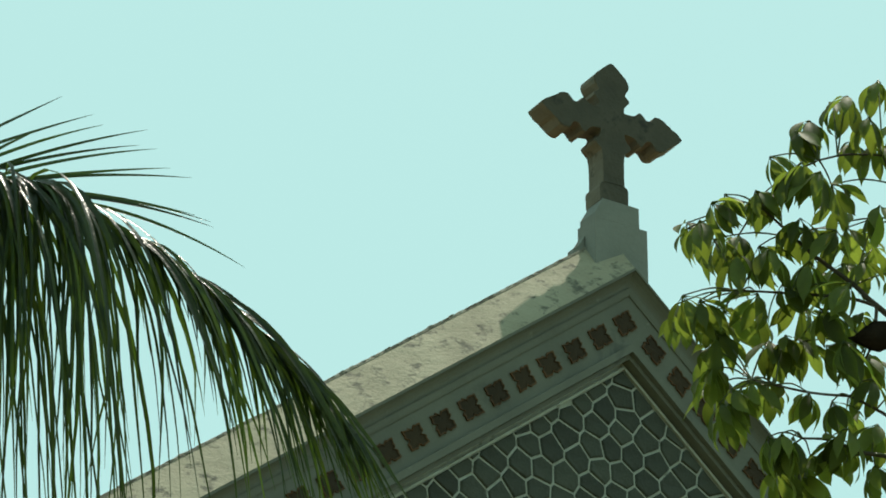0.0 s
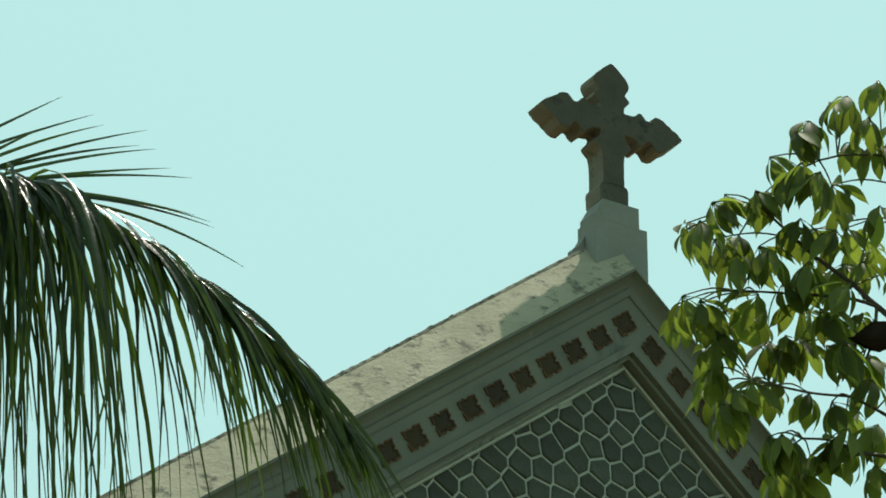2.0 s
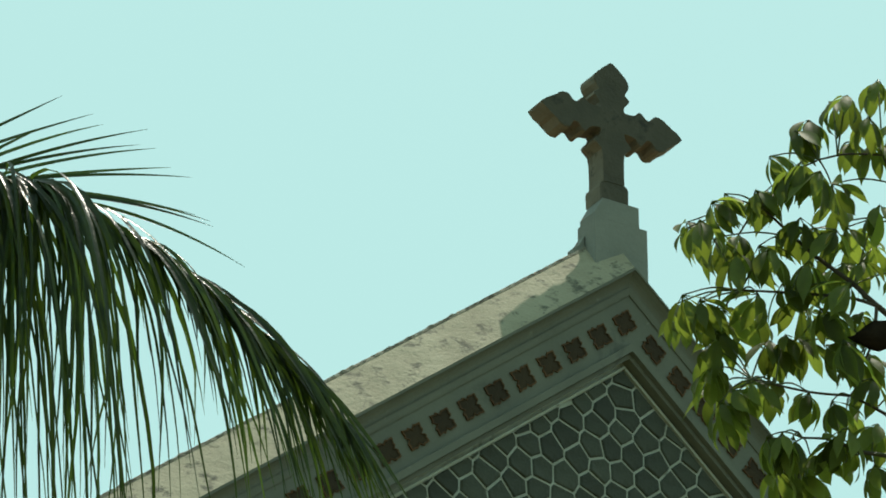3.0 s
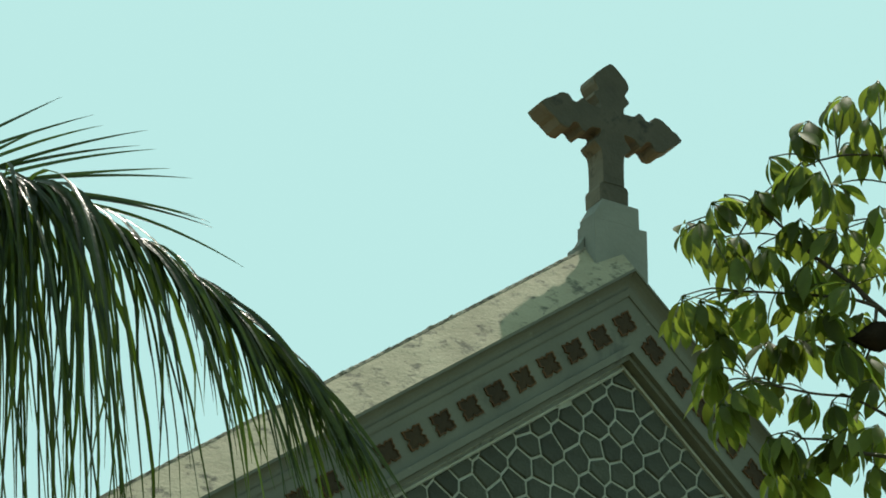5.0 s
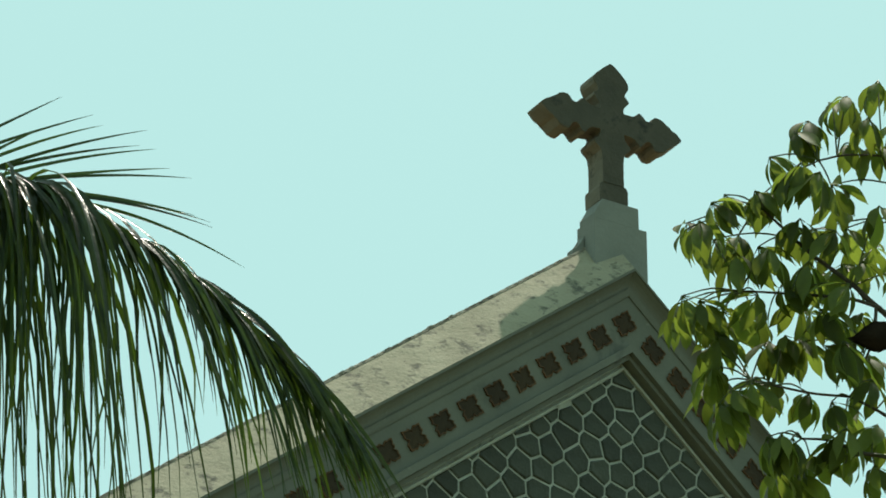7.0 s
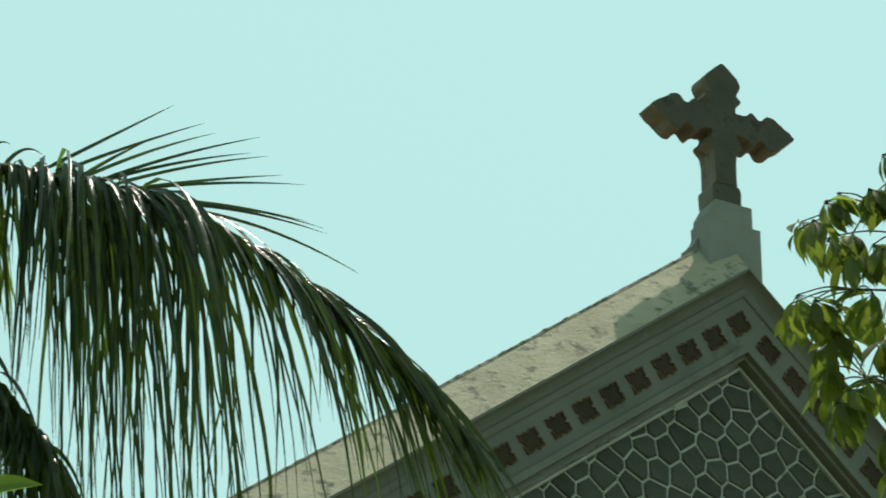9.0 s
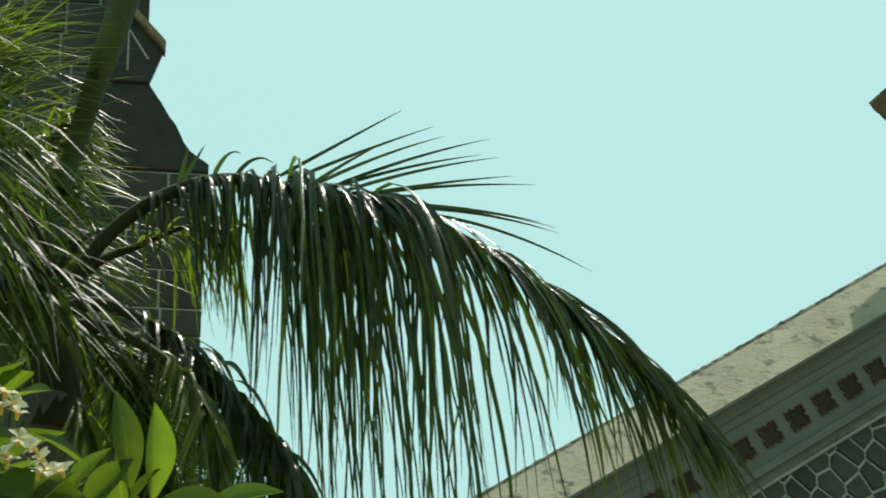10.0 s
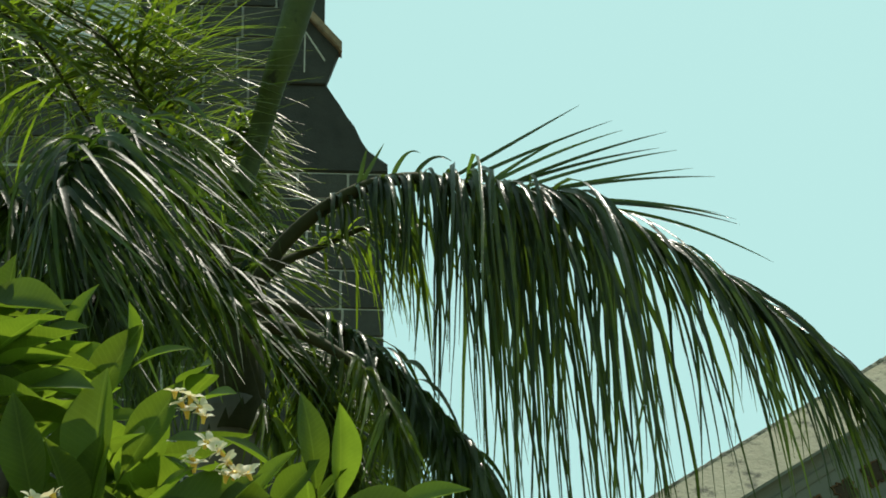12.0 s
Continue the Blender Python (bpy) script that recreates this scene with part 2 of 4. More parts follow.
LIP, OUT = 0.308, 0.085
CREST_BACK, CREST_RISE = 0.21, 0.366
for side in (-1, 1):
    part("parapet_core", rake("parapet_core", [(-0.19, -0.06), (LIP - 0.012, -0.06), (LIP - 0.012, -0.5), (-0.19, -0.5)], side, M_PAINT), church)
    part("frieze", rake("frieze", [(-0.15, 0.0), (0.17, 0.0), (0.17, -0.3), (-0.15, -0.3)], side, M_PAINT), church)
    part("inner_moulding", rake("inner_moulding", [(-0.20, 0.035), (-0.15, 0.035), (-0.147, -0.2), (-0.20, -0.2)], side, M_PAINT), church)
    part("inner_moulding", rake("inner_moulding", [(-0.235, -0.005), (-0.203, -0.005), (-0.203, -0.2), (-0.235, -0.2)], side, M_PAINT), church)
    part("panel_border", rake("panel_border", [(-0.282, -0.060), (-0.266, -0.060), (-0.266, -0.2), (-0.282, -0.2)], side, M_MORTAR), church)
    part("bed_moulding", rake("bed_moulding", [(0.155, 0.010), (0.17, 0.014), (0.205, 0.018), (0.205, -0.3), (0.172, -0.3), (0.172, 0.003), (0.155, 0.004)], side, M_PAINT), church)
    part("cornice", rake("cornice", [(0.207, 0.008), (0.218, 0.010), (0.236, 0.016), (0.254, 0.027), (0.270, 0.043), (0.283, 0.064), (0.290, 0.074), (0.290, -0.3), (0.207, -0.3)], side, M_PAINT), church)
    part("fascia", rake("fascia", [(0.292, OUT), (LIP, OUT), (LIP, -0.3), (0.292, -0.3)], side, M_PAINT), church)
    part("coping", rake("coping", [(LIP + 0.002, OUT - 0.008), (LIP + CREST_RISE * COS * 0.55, OUT * 0.45 - CREST_BACK * 0.55 + 0.004),
                                   (LIP + CREST_RISE * COS * 0.97, OUT * 0.03 - CREST_BACK * 0.96 + 0.002), (LIP + CREST_RISE * COS, -CREST_BACK), (LIP + 0.1, -CREST_BACK - 0.3), (LIP + 0.002, -CREST_BACK - 0.3)],
                        side, M_COPING, steps=170, ragged=(3,)), church, "sunlit weathered pale plaster coping")
    top = LIP + CREST_RISE * COS
    part("crest_edge", rake("crest_edge", [(top - 0.012, -CREST_BACK + 0.02), (top + 0.006, -CREST_BACK + 0.012), (top + 0.007, -CREST_BACK - 0.02), (top - 0.012, -CREST_BACK - 0.02)],
                            side, M_CREST, steps=240, ragged=(1, 2)), church, "dark crumbling mortar edge")

half_w = RUN * COS
wall_top = -0.22 / COS
part("gable_wall", prism("gable_wall", [(-half_w, -13.37), (half_w, -13.37), (half_w, wall_top - half_w * TAN), (0, wall_top), (-half_w, wall_top - half_w * TAN)],
                         0.085, 0.6, M_MORTAR), church, "mortar bed of the rubble wall")
gable_wall = church.children[-1]
for side in (-1, 1):
    part("side_wall", block("side_wall", min(side * half_w, side * (half_w - 0.6)), max(side * half_w, side * (half_w - 0.6)), 0.605, 16, -13.37, -half_w * TAN, M_STONE, 0), church)
    top = 0.12 / COS
    x0, x1 = 0.0, side * (half_w + 0.4)
    bm = bmesh.new()
    lo = [bm.verts.new((x, y, top - abs(x) * TAN)) for x, y in ((x0, 0.62), (x1, 0.62), (x1, 16), (x0, 16))]
    hi = [bm.verts.new((v.co.x, v.co.y, v.co.z + 0.15)) for v in lo]
    bm.faces.new(lo)
    bm.faces.new(hi)
    for i in range(4):
        bm.faces.new((lo[i], lo[(i + 1) % 4], hi[(i + 1) % 4], hi[i]))
    part("roof", from_bm("roof", bm, M_ROOF), church, "clay covered roof slope")
part("back_wall", block("back_wall", -half_w + 0.61, half_w - 0.61, 15.4, 16, -13.37, -half_w * TAN - 0.1, M_STONE, 0), church)


def terracotta_mesh(seed):
    """A four-lobed moulded terracotta panel with a raised heart, ragged at its edge."""
    rnd = random.Random(seed)
    n = 40
    wob = [rnd.uniform(-0.004, 0.004) for _ in range(n)]
    verts, faces = [], []
    for ring, (scale, out) in enumerate(((1.0, 0.002), (1.0, 0.012), (0.87, 0.012), (0.78, 0.004), (0.3, 0.006))):
        for i in range(n):
            a = 2 * math.pi * i / n
            r = (0.080 - 0.018 * math.cos(4 * a) - 0.001 * math.cos(8 * a) - 0.009 * math.cos(12 * a) + wob[i]) * scale
            verts.append((r * math.cos(a) * 1.10, -out, r * math.sin(a) * 0.9))
    for ring in range(4):
        for i in range(n):
            j = (i + 1) % n
            faces.append((ring * n + i, ring * n + j, ring * n + n + j, ring * n + n + i))
    faces.append(tuple(4 * n + i for i in range(n)))
    me = mesh_of("terracotta_panel", verts, faces, M_TERRACOTTA)
    # raised rim in the lighter red, sunk middle in the darker one
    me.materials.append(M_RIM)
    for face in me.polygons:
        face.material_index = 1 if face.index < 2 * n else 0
    return me


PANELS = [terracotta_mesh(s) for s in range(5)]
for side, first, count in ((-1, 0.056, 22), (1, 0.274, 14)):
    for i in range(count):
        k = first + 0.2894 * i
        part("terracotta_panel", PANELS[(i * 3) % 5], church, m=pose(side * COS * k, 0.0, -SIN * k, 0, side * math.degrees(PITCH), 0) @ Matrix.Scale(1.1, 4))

# pedestal and cross
PED_TURN = 31.0
pedestal = thing("cross_pedestal", pose(*(GABLE @ Vector((0.009, 0.143, 0.024))), 0, 0, PED_TURN), "stepped pale grey cement pedestal on the gable apex", "pedestal")
part("base_block", prism("base_block", [(-0.235, 0.2), (0.213, 0.2), (0.213, 0.757), (-0.228, 0.757)], -0.10, 0.13, M_PLINTH, 0.0012), pedestal)
part("upper_block", prism("upper_block", [(-0.226, 0.7572), (0.147, 0.7572), (0.146, 0.92), (-0.160, 0.925), (-0.170, 0.90), (-0.226, 0.80)], -0.10, 0.10, M_PLINTH, 0.0012), pedestal)
part("mortar_fillet", prism("mortar_fillet", [(-0.33, 0.42), (-0.237, 0.42), (-0.2365, 0.66), (-0.243, 0.64), (-0.262, 0.60), (-0.29, 0.565), (-0.325, 0.54)], 0.03, 0.119, M_PLINTH, 0.008), pedestal, "rough mortar fillet where the coping meets the block")


def cross_outline():
    arm = [(0.10, 0.078), (0.165, 0.078), (0.195, 0.084), (0.212, 0.112), (0.232, 0.128), (0.256, 0.122), (0.268, 0.092), (0.285, 0.074), (0.315, 0.070), (0.337, 0.078),
           (0.348, 0.112), (0.368, 0.130), (0.405, 0.131), (0.44, 0.118), (0.468, 0.090), (0.482, 0.076), (0.51, 0.066), (0.55, 0.042), (0.585, 0.014), (0.597, 0.0)]
    head = [(0.10, 0.090), (0.135, 0.098), (0.165, 0.124), (0.182, 0.148), (0.202, 0.149), (0.216, 0.118), (0.23, 0.103), (0.25, 0.110), (0.285, 0.140), (0.315, 0.150),
            (0.35, 0.142), (0.375, 0.112), (0.395, 0.096), (0.415, 0.078), (0.445, 0.044), (0.47, 0.012), (0.477, 0.0)]
    foot = [(0.10, 0.090), (0.145, 0.104), (0.168, 0.142), (0.19, 0.155), (0.21, 0.147), (0.232, 0.108), (0.25, 0.092), (0.32, 0.088), (0.52, 0.092)]
    pts = []
    for turn, prof in ((0, arm), (90, head), (180, arm), (270, foot)):
        c, s = math.cos(radians(turn)), math.sin(radians(turn))
        low, high = (1.17 if turn == 0 else 1.0), (1.17 if turn == 180 else 1.0)      # the buds under the arms hang lower
        line = [(r, -w * (low if r > 0.12 else 1)) for r, w in prof] + [(r, w * (high if r > 0.12 else 1)) for r, w in prof[::-1] if w > 0]
        pts += [(c * r - s * w, s * r + c * w) for r, w in line]
    return pts


CROSS_TURN = 29.5
CROSS_FRONT, CROSS_BACK = -0.083, 0.118
stone_cross = thing("stone_cross", pose(*(GABLE @ Vector((-0.016, 0.143, 1.614))), 0, 0, CROSS_TURN) @ pose(-0.024, 0, 0), "dark weathered stone cross with budded arm ends", "cross")


def dark_faced(me):
    """Darker stone colour on the faces to the front and back, brown stone on the edges."""
    me.materials.append(M_CROSS_FACE)
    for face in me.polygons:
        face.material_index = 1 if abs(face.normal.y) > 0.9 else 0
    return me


part("cross_body", dark_faced(prism("cross_body", cross_outline(), CROSS_FRONT, CROSS_BACK, M_CROSS, 0.006)), stone_cross)
part("foot_block", dark_faced(prism("foot_block", [(-0.116, -0.668), (0.116, -0.668), (0.119, -0.56), (0.112, -0.535), (0.098, -0.522), (-0.098, -0.522), (-0.112, -0.535), (-0.119, -0.56)],
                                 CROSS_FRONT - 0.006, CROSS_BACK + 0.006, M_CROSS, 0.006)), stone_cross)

# ---------------------------------------------------------------- bell tower
TX = -5.69
tower = thing("bell_tower", pose(TX, 33.0, 0, 0, 0, 12.0), "dark basalt bell tower with pale mortar joints and a stepped buttress", "tower")
core = part("lower_stage", block("lower_stage", -4.9, -0.02, 0.03, 4.5, 0, 19.5, M_MORTAR, 0), tower)
part("buttress_weathering", prism("buttress_weathering", [(-1.0, 19.502), (0.015, 19.502), (0.015, 19.60), (-0.064, 19.65), (-0.188, 19.73), (-0.245, 19.843), (-0.331, 20.013), (-0.345, 20.06),
                                                                 (-0.406, 20.139), (-0.475, 20.266), (-0.60, 20.47), (-1.2, 20.47)], 0.0, 1.6, M_ASHLAR, 0.012), tower, "curved dark stone weathering")
upper = part("upper_stage", block("upper_stage", -4.6, -0.72, 0.05, 4.2, 19.502, 24.5, M_MORTAR, 0), tower)
part("gablet", prism("gablet", [(-0.61, 20.472), (-0.47, 20.88), (-0.80, 21.24), (-1.13, 20.88), (-0.99, 20.472)], -0.03, 0.1, M_ASHLAR, 0.01), tower, "small dark stone gablet on the buttress")
for x0, x1 in ((-0.455, -0.80), (-1.145, -0.804)):
    slab = [(x0, 20.82), (x0, 20.93), (x1, 21.335), (x1, 21.215)]
    part("gablet_coping", prism("gablet_coping", slab if x0 > x1 else slab[::-1], -0.10, 0.08, M_SAND, 0.012), tower, "brown sandstone coping catching the sun")
part("pinnacle", prism("pinnacle", [(-1.1, 21.0), (-0.63, 21.0), (-0.63, 23.6), (-0.865, 24.2), (-1.1, 23.6)], 0.0, 0.6, M_ASHLAR, 0.015), tower, "dark stone shaft above the gablet")
for outline in ([(-0.835, 20.6), (-0.82, 20.6), (-0.82, 21.06), (-0.835, 21.06)], [(-0.63, 20.73), (-0.618, 20.742), (-0.815, 21.07), (-0.832, 21.07)]):
    part("mortar_joint", prism("mortar_joint", outline, -0.036, -0.02, M_MORTAR), tower)
part("rendered_panel", block("rendered_panel", -3.45, -2.5, -0.002, 0.06, 20.87, 23.2, M_PALE, 0.01), tower, "pale grey rendered panel")


# ---------------------------------------------------------------- palm
def ramp(v, table):
    """Straight-line reading of a table of (place, value)."""
    for (a, p), (b, q) in zip(table, table[1:]):
        if v <= b:
            return p + (q - p) * max(0.0, (v - a) / (b - a))
    return table[-1][1]


def blade(path, width, turn, rnd, verts, faces, stiff=False):
    """A long folded leaflet along a path, broad near its foot and drawn out to a point."""
    base, n = len(verts), len(path) - 1
    for i, p in enumerate(path):
        d = (path[min(i + 1, n)] - path[max(i - 1, 0)]).normalized()
        ref = Vector((0.1, -1, 0.35)) if stiff else Vector((math.sin(turn) * 0.8, -0.8, 0.2 + 1.3 * (1 - abs(d.z))))
        side = d.cross(ref).normalized()
        fold = side.cross(d).normalized()
        half = width * min(1, 0.45 + i * 0.3) * (1 - (i / n) ** 2.2) + 0.0007
        verts.extend((p - side * half + fold * half * 0.3, p, p + side * half + fold * half * 0.3))
        turn += rnd.uniform(-0.12, 0.12)
    for i in range(n):
        a = base + 3 * i
        faces.extend(((a, a + 1, a + 4, a + 3), (a + 1, a + 2, a + 5, a + 4)))


def hang(start, d, size, pull, rate, rnd, wild):
    """The path of a leaflet that sets out along d and bends over until it hangs along pull."""
    n = 12
    cur, path = start.copy(), [start.copy()]
    aim = (pull + Vector((rnd.gauss(0, wild), rnd.gauss(0, wild), 0))).normalized()
    kink = rnd.randrange(2, 9) if rnd.random() < 0.25 else -1
    for i in range(n):
        cur = cur + d * (size / n * (0.6 + 0.8 * i / n))
        path.append(cur.copy())
        if i == kink:
            d = d + Vector((rnd.gauss(0, 0.2), rnd.gauss(0, 0.2), -rnd.uniform(0.1, 0.5)))
        d = (d.lerp(aim, rate) + Vector((rnd.gauss(0, 0.02), rnd.gauss(0, 0.02), 0))).normalized()
    return path


def frond(palm, points, r0, leaf_from, count, seed, length, pull, rate, width=0.010, forward=((0, 0.5), (1, 1.2)), weight=((0, 1), (1, 1)), spread=0.7,
          lift=0.3, wild=0.10, outward=0.25, clumps=0, jitter=0.25, single=0, sprigs=(), material=None, ranks=(-1, 1), toward=None, vary=0.6, skew=1.6):
    """A stalk through the given points with two ranks of long leaflets; tables run from the first leaflet to the tip."""
    rnd = random.Random(seed)
    path = spline(points, 60)
    verts, faces = [], []
    tube_geometry(path, [r0 * (1 - 0.9 * i / 60) + 0.003 for i in range(61)], 7, verts, faces)
    stalk = part("frond", mesh_of("frond", verts, faces, M_RACHIS, True), palm)
    material = material or M_MASS
    verts, faces, made, grown = [], [], 0, 0
    while grown < count:
        v = rnd.random()
        if rnd.random() > ramp(v, weight):
            continue
        grown += 1
        if clumps and rnd.random() < 0.7:
            v = min(0.995, max(0.0, (round(v * clumps) + rnd.uniform(-0.18, 0.18)) / clumps))
        f = (leaf_from + (1 - leaf_from) * v) * 60
        k = min(int(f), 59)
        at = path[k].lerp(path[k + 1], f - k)
        t = (path[k + 1] - path[k]).normalized()
        across = t.cross(Vector((0, 0, 1))).normalized()
        if toward:
            across = Vector(toward).normalized()
        sgn = rnd.choice(ranks)
        d = (t * (ramp(v, forward) + rnd.uniform(-0.2, 0.25)) + across * sgn * spread * rnd.uniform(0.5, 1.2) + Vector((0, 0, rnd.uniform(-0.1, lift) * (1 - 0.6 * v))))
        d = (d.normalized() + Vector((rnd.gauss(0, jitter), rnd.gauss(0, jitter), rnd.gauss(0, jitter)))).normalized()
        size = ramp(v, length) * (1.12 - vary * rnd.random() ** skew)
        blade(hang(at, d, size, Vector(pull) + across * sgn * outward * rnd.uniform(0, 1), ramp(v, rate) * rnd.uniform(0.65, 1.4), rnd, wild),
              width * rnd.uniform(0.65, 1.35), rnd.uniform(-0.9, 0.9) * (1 + 3 * jitter), rnd, verts, faces)
        if made < single:
            made += 1
            part("leaflet", mesh_of("leaflet", verts, faces, material, True), stalk)
            verts, faces = [], []
    for u, tip, bow in sprigs:
        a, c = path[int(u * 60)], Vector(tip)
        line = [a.lerp(c, q / 12) + Vector((0, 0, bow * 4 * (q / 12) * (1 - q / 12))) for q in range(13)]
        blade(line, width * 1.15, 0, rnd, verts, faces, True)
        if single:
            part("leaflet", mesh_of("leaflet", verts, faces, material, True), stalk)
            verts, faces = [], []
    if faces:
        part("foliage", mesh_of("foliage", verts, faces, material, True), stalk, "long glossy drooping green leaflets", kind="stuff")
    return stalk


PALM_Y = 13.0
palm = thing("palm_tree", pose(-2.9, PALM_Y, 0), "palm with arching fronds of long drooping glossy leaflets", "palm tree")
part("trunk", tube("trunk", [(-0.25, 0.05, 0), (-0.2, 0.0, 2.5), (-0.1, 0, 5), (0.03, 0, 7.0), (0.08, 0, 7.7)], 0.19, 0.12, M_TRUNK, 24, 14), palm, "grey ringed palm trunk")
part("crownshaft", tube("crownshaft", [(0.08, 0, 7.55), (0.10, 0, 7.85), (0.11, 0, 8.15)], 0.13, 0.06, M_RACHIS, 8, 12), palm, "green sheath of stalk bases")
# the long frond that arches out over the garden
SPRIGS = [(0.36, (1.42, 0.02, 8.90), 0.0), (0.38, (1.546, 0.02, 8.82), 0.01), (0.40, (1.34, 0.0, 8.74), 0.01), (0.40, (1.593, -0.05, 8.735), 0.02), (0.42, (1.761, 0.0, 8.741), 0.02), (0.43, (1.726, 0.05, 8.70), 0.02),
          (0.44, (1.80, -0.05, 8.63), 0.02), (0.45, (1.85, 0.05, 8.60), 0.01), (0.46, (1.938, 0.0, 8.53), 0.02), (0.49, (1.95, 0.06, 8.40), 0.02), (0.50, (2.013, 0.0, 8.34), 0.03),
          (0.51, (2.03, -0.05, 8.29), 0.03), (0.53, (2.146, 0.05, 8.17), 0.05), (0.22, (0.583, 0.0, 8.768), 0.01), (0.23, (0.646, 0.02, 8.793), 0.0), (0.30, (0.918, 0.0, 8.68), 0.05),
          (0.27, (0.80, -0.05, 8.70), 0.05)]
frond(palm, [(0.135, 0.0, 8.166), (0.232, 0.0, 8.342), (0.385, 0.0, 8.495), (0.585, 0.0, 8.598), (0.785, 0.0, 8.617), (0.985, 0.0, 8.560), (1.249, 0.0, 8.50), (1.486, 0.02, 8.418),
             (1.74, 0.05, 8.285), (1.985, 0.08, 8.115), (2.185, 0.12, 7.945), (2.36, 0.16, 7.78), (2.50, 0.2, 7.625), (2.595, 0.24, 7.50)], 0.03, 0.15, 540, 3,
      length=((0, 0.35), (0.09, 0.5), (0.15, 0.95), (0.22, 1.15), (0.27, 2.1), (0.38, 2.3), (0.44, 1.4), (0.6, 1.35), (0.7, 1.15), (0.82, 0.65), (1, 0.25)), pull=(0.03, -0.02, -1),
      rate=((0, 0.35), (0.22, 0.42), (0.36, 0.38), (0.48, 0.2), (0.6, 0.135), (0.8, 0.09), (1, 0.06)), width=0.0088, forward=((0, 0.1), (0.36, 0.3), (0.45, 0.9), (0.6, 2.0), (1, 3.0)),
      weight=((0, 0.3), (0.10, 0.5), (0.22, 0.6), (0.26, 1.0), (0.39, 1.0), (0.42, 0.35), (0.47, 0.4), (0.54, 0.65), (0.72, 0.7), (0.85, 0.5), (1, 0.25)), spread=0.5, lift=0.25, wild=0.06, outward=0.1,
      clumps=26, single=285, sprigs=SPRIGS, material=M_FROND, vary=0.95, jitter=0.09, skew=0.75)
# low fronds beside the crown
frond(palm, [(0.136, 0.1, 8.252), (0.224, 0.15, 8.368), (0.349, 0.2, 8.446), (0.528, 0.2, 8.519), (0.641, 0.2, 8.542)], 0.022, 0.5, 60, 8, ((0, 0.4), (1, 0.6)), (0.05, 0, -1), ((0, 0.2), (1, 0.3)), width=0.007, wild=0.15)
frond(palm, [(0.115, -0.1, 8.022), (0.245, -0.15, 8.029), (0.387, -0.2, 7.973), (0.549, -0.25, 7.842), (0.745, -0.25, 7.67), (0.905, -0.25, 7.49), (1.045, -0.25, 7.30)],
      0.032, 0.42, 260, 5, ((0, 0.35), (0.4, 0.6), (1, 0.5)), (0.05, 0, -1), ((0, 0.3), (1, 0.35)), width=0.010, lift=0.7, wild=0.2, clumps=14, material=M_FROND)
frond(palm, [(0.17, -0.3, 7.851), (0.31, -0.35, 7.84), (0.449, -0.4, 7.764), (0.608, -0.45, 7.632), (0.725, -0.45, 7.51), (0.786, -0.5, 7.347), (0.818, -0.5, 7.188)],
      0.028, 0.45, 130, 6, ((0, 0.3), (1, 0.45)), (0.0, 0, -1), ((0, 0.25), (1, 0.35)), width=0.009, lift=0.5, wild=0.2, clumps=10)
frond(palm, [(0.041, 0.3, 8.146), (0.161, 0.5, 8.146), (0.281, 0.6, 8.023), (0.386, 0.6, 7.794), (0.411, 0.6, 7.575)], 0.010, 0.05, 460, 17, ((0, 0.35), (1, 0.5)), (0.15, 0, -1), ((0, 0.06), (1, 0.10)), width=0.008, spread=1.0, lift=0.5, wild=0.4, toward=(1, -0.3, 0.1))
frond(palm, [(0.159, -0.2, 7.947), (0.201, -0.25, 7.779), (0.252, -0.3, 7.589), (0.298, -0.3, 7.425)], 0.022, 0.7, 40, 7, ((0, 0.3), (1, 0.4)), (0, 0, -1), ((0, 0.15), (1, 0.2)), wild=0.2)
# the crown's other fronds
frond(palm, [(0.125, -0.1, 8.046), (0.007, -0.5, 8.239), (-0.067, -0.9, 8.285), (-0.142, -1.2, 8.212), (-0.174, -1.5, 7.975), (-0.202, -1.7, 7.706)], 0.012, 0.42, 230, 9,
      ((0, 0.8), (0.5, 0.9), (1, 0.7)), (0.36, 0, -1), ((0, 0.22), (1, 0.34)), width=0.0105, spread=0.75, lift=0.9, wild=0.3, outward=0.3, clumps=9, material=M_CROWN, jitter=0.36, vary=0.8)
frond(palm, [(0.082, 0.1, 8.17), (-0.059, -0.232, 8.504), (-0.185, -0.404, 8.768), (-0.259, -0.538, 8.9), (-0.341, -0.631, 8.991), (-0.499, -0.724, 9.076)], 0.008, 0.2, 180, 12,
      ((0, 0.6), (0.6, 0.75), (1, 0.8)), (0.9, -0.2, -0.8), ((0, 0.07), (1, 0.10)), width=0.009, forward=((0, 0.3), (1, 0.5)), spread=1.0, lift=0.5, outward=0.1, wild=0.25, clumps=14, weight=((0, 1), (0.5, 1), (0.65, 0.25), (1, 0.3)), toward=(1, -0.25, -0.05), ranks=(1, 1, 1, -1), vary=0.8)
frond(palm, [(0.06, 0.2, 8.22), (-0.048, 0.4, 8.603), (-0.099, 0.5, 8.889), (-0.102, 0.6, 9.126), (-0.024, 0.6, 9.305)], 0.010, 0.05, 280, 13,
      ((0, 0.5), (0.4, 0.5), (1, 0.25)), (0.45, -0.1, -1), ((0, 0.13), (1, 0.16)), width=0.0105, forward=((0, 0.25), (1, 0.4)), spread=1.0, lift=0.35, outward=0.1, wild=0.3, jitter=0.4, toward=(1, -0.2, 0), ranks=(1, 1, 1, -1), vary=0.8)
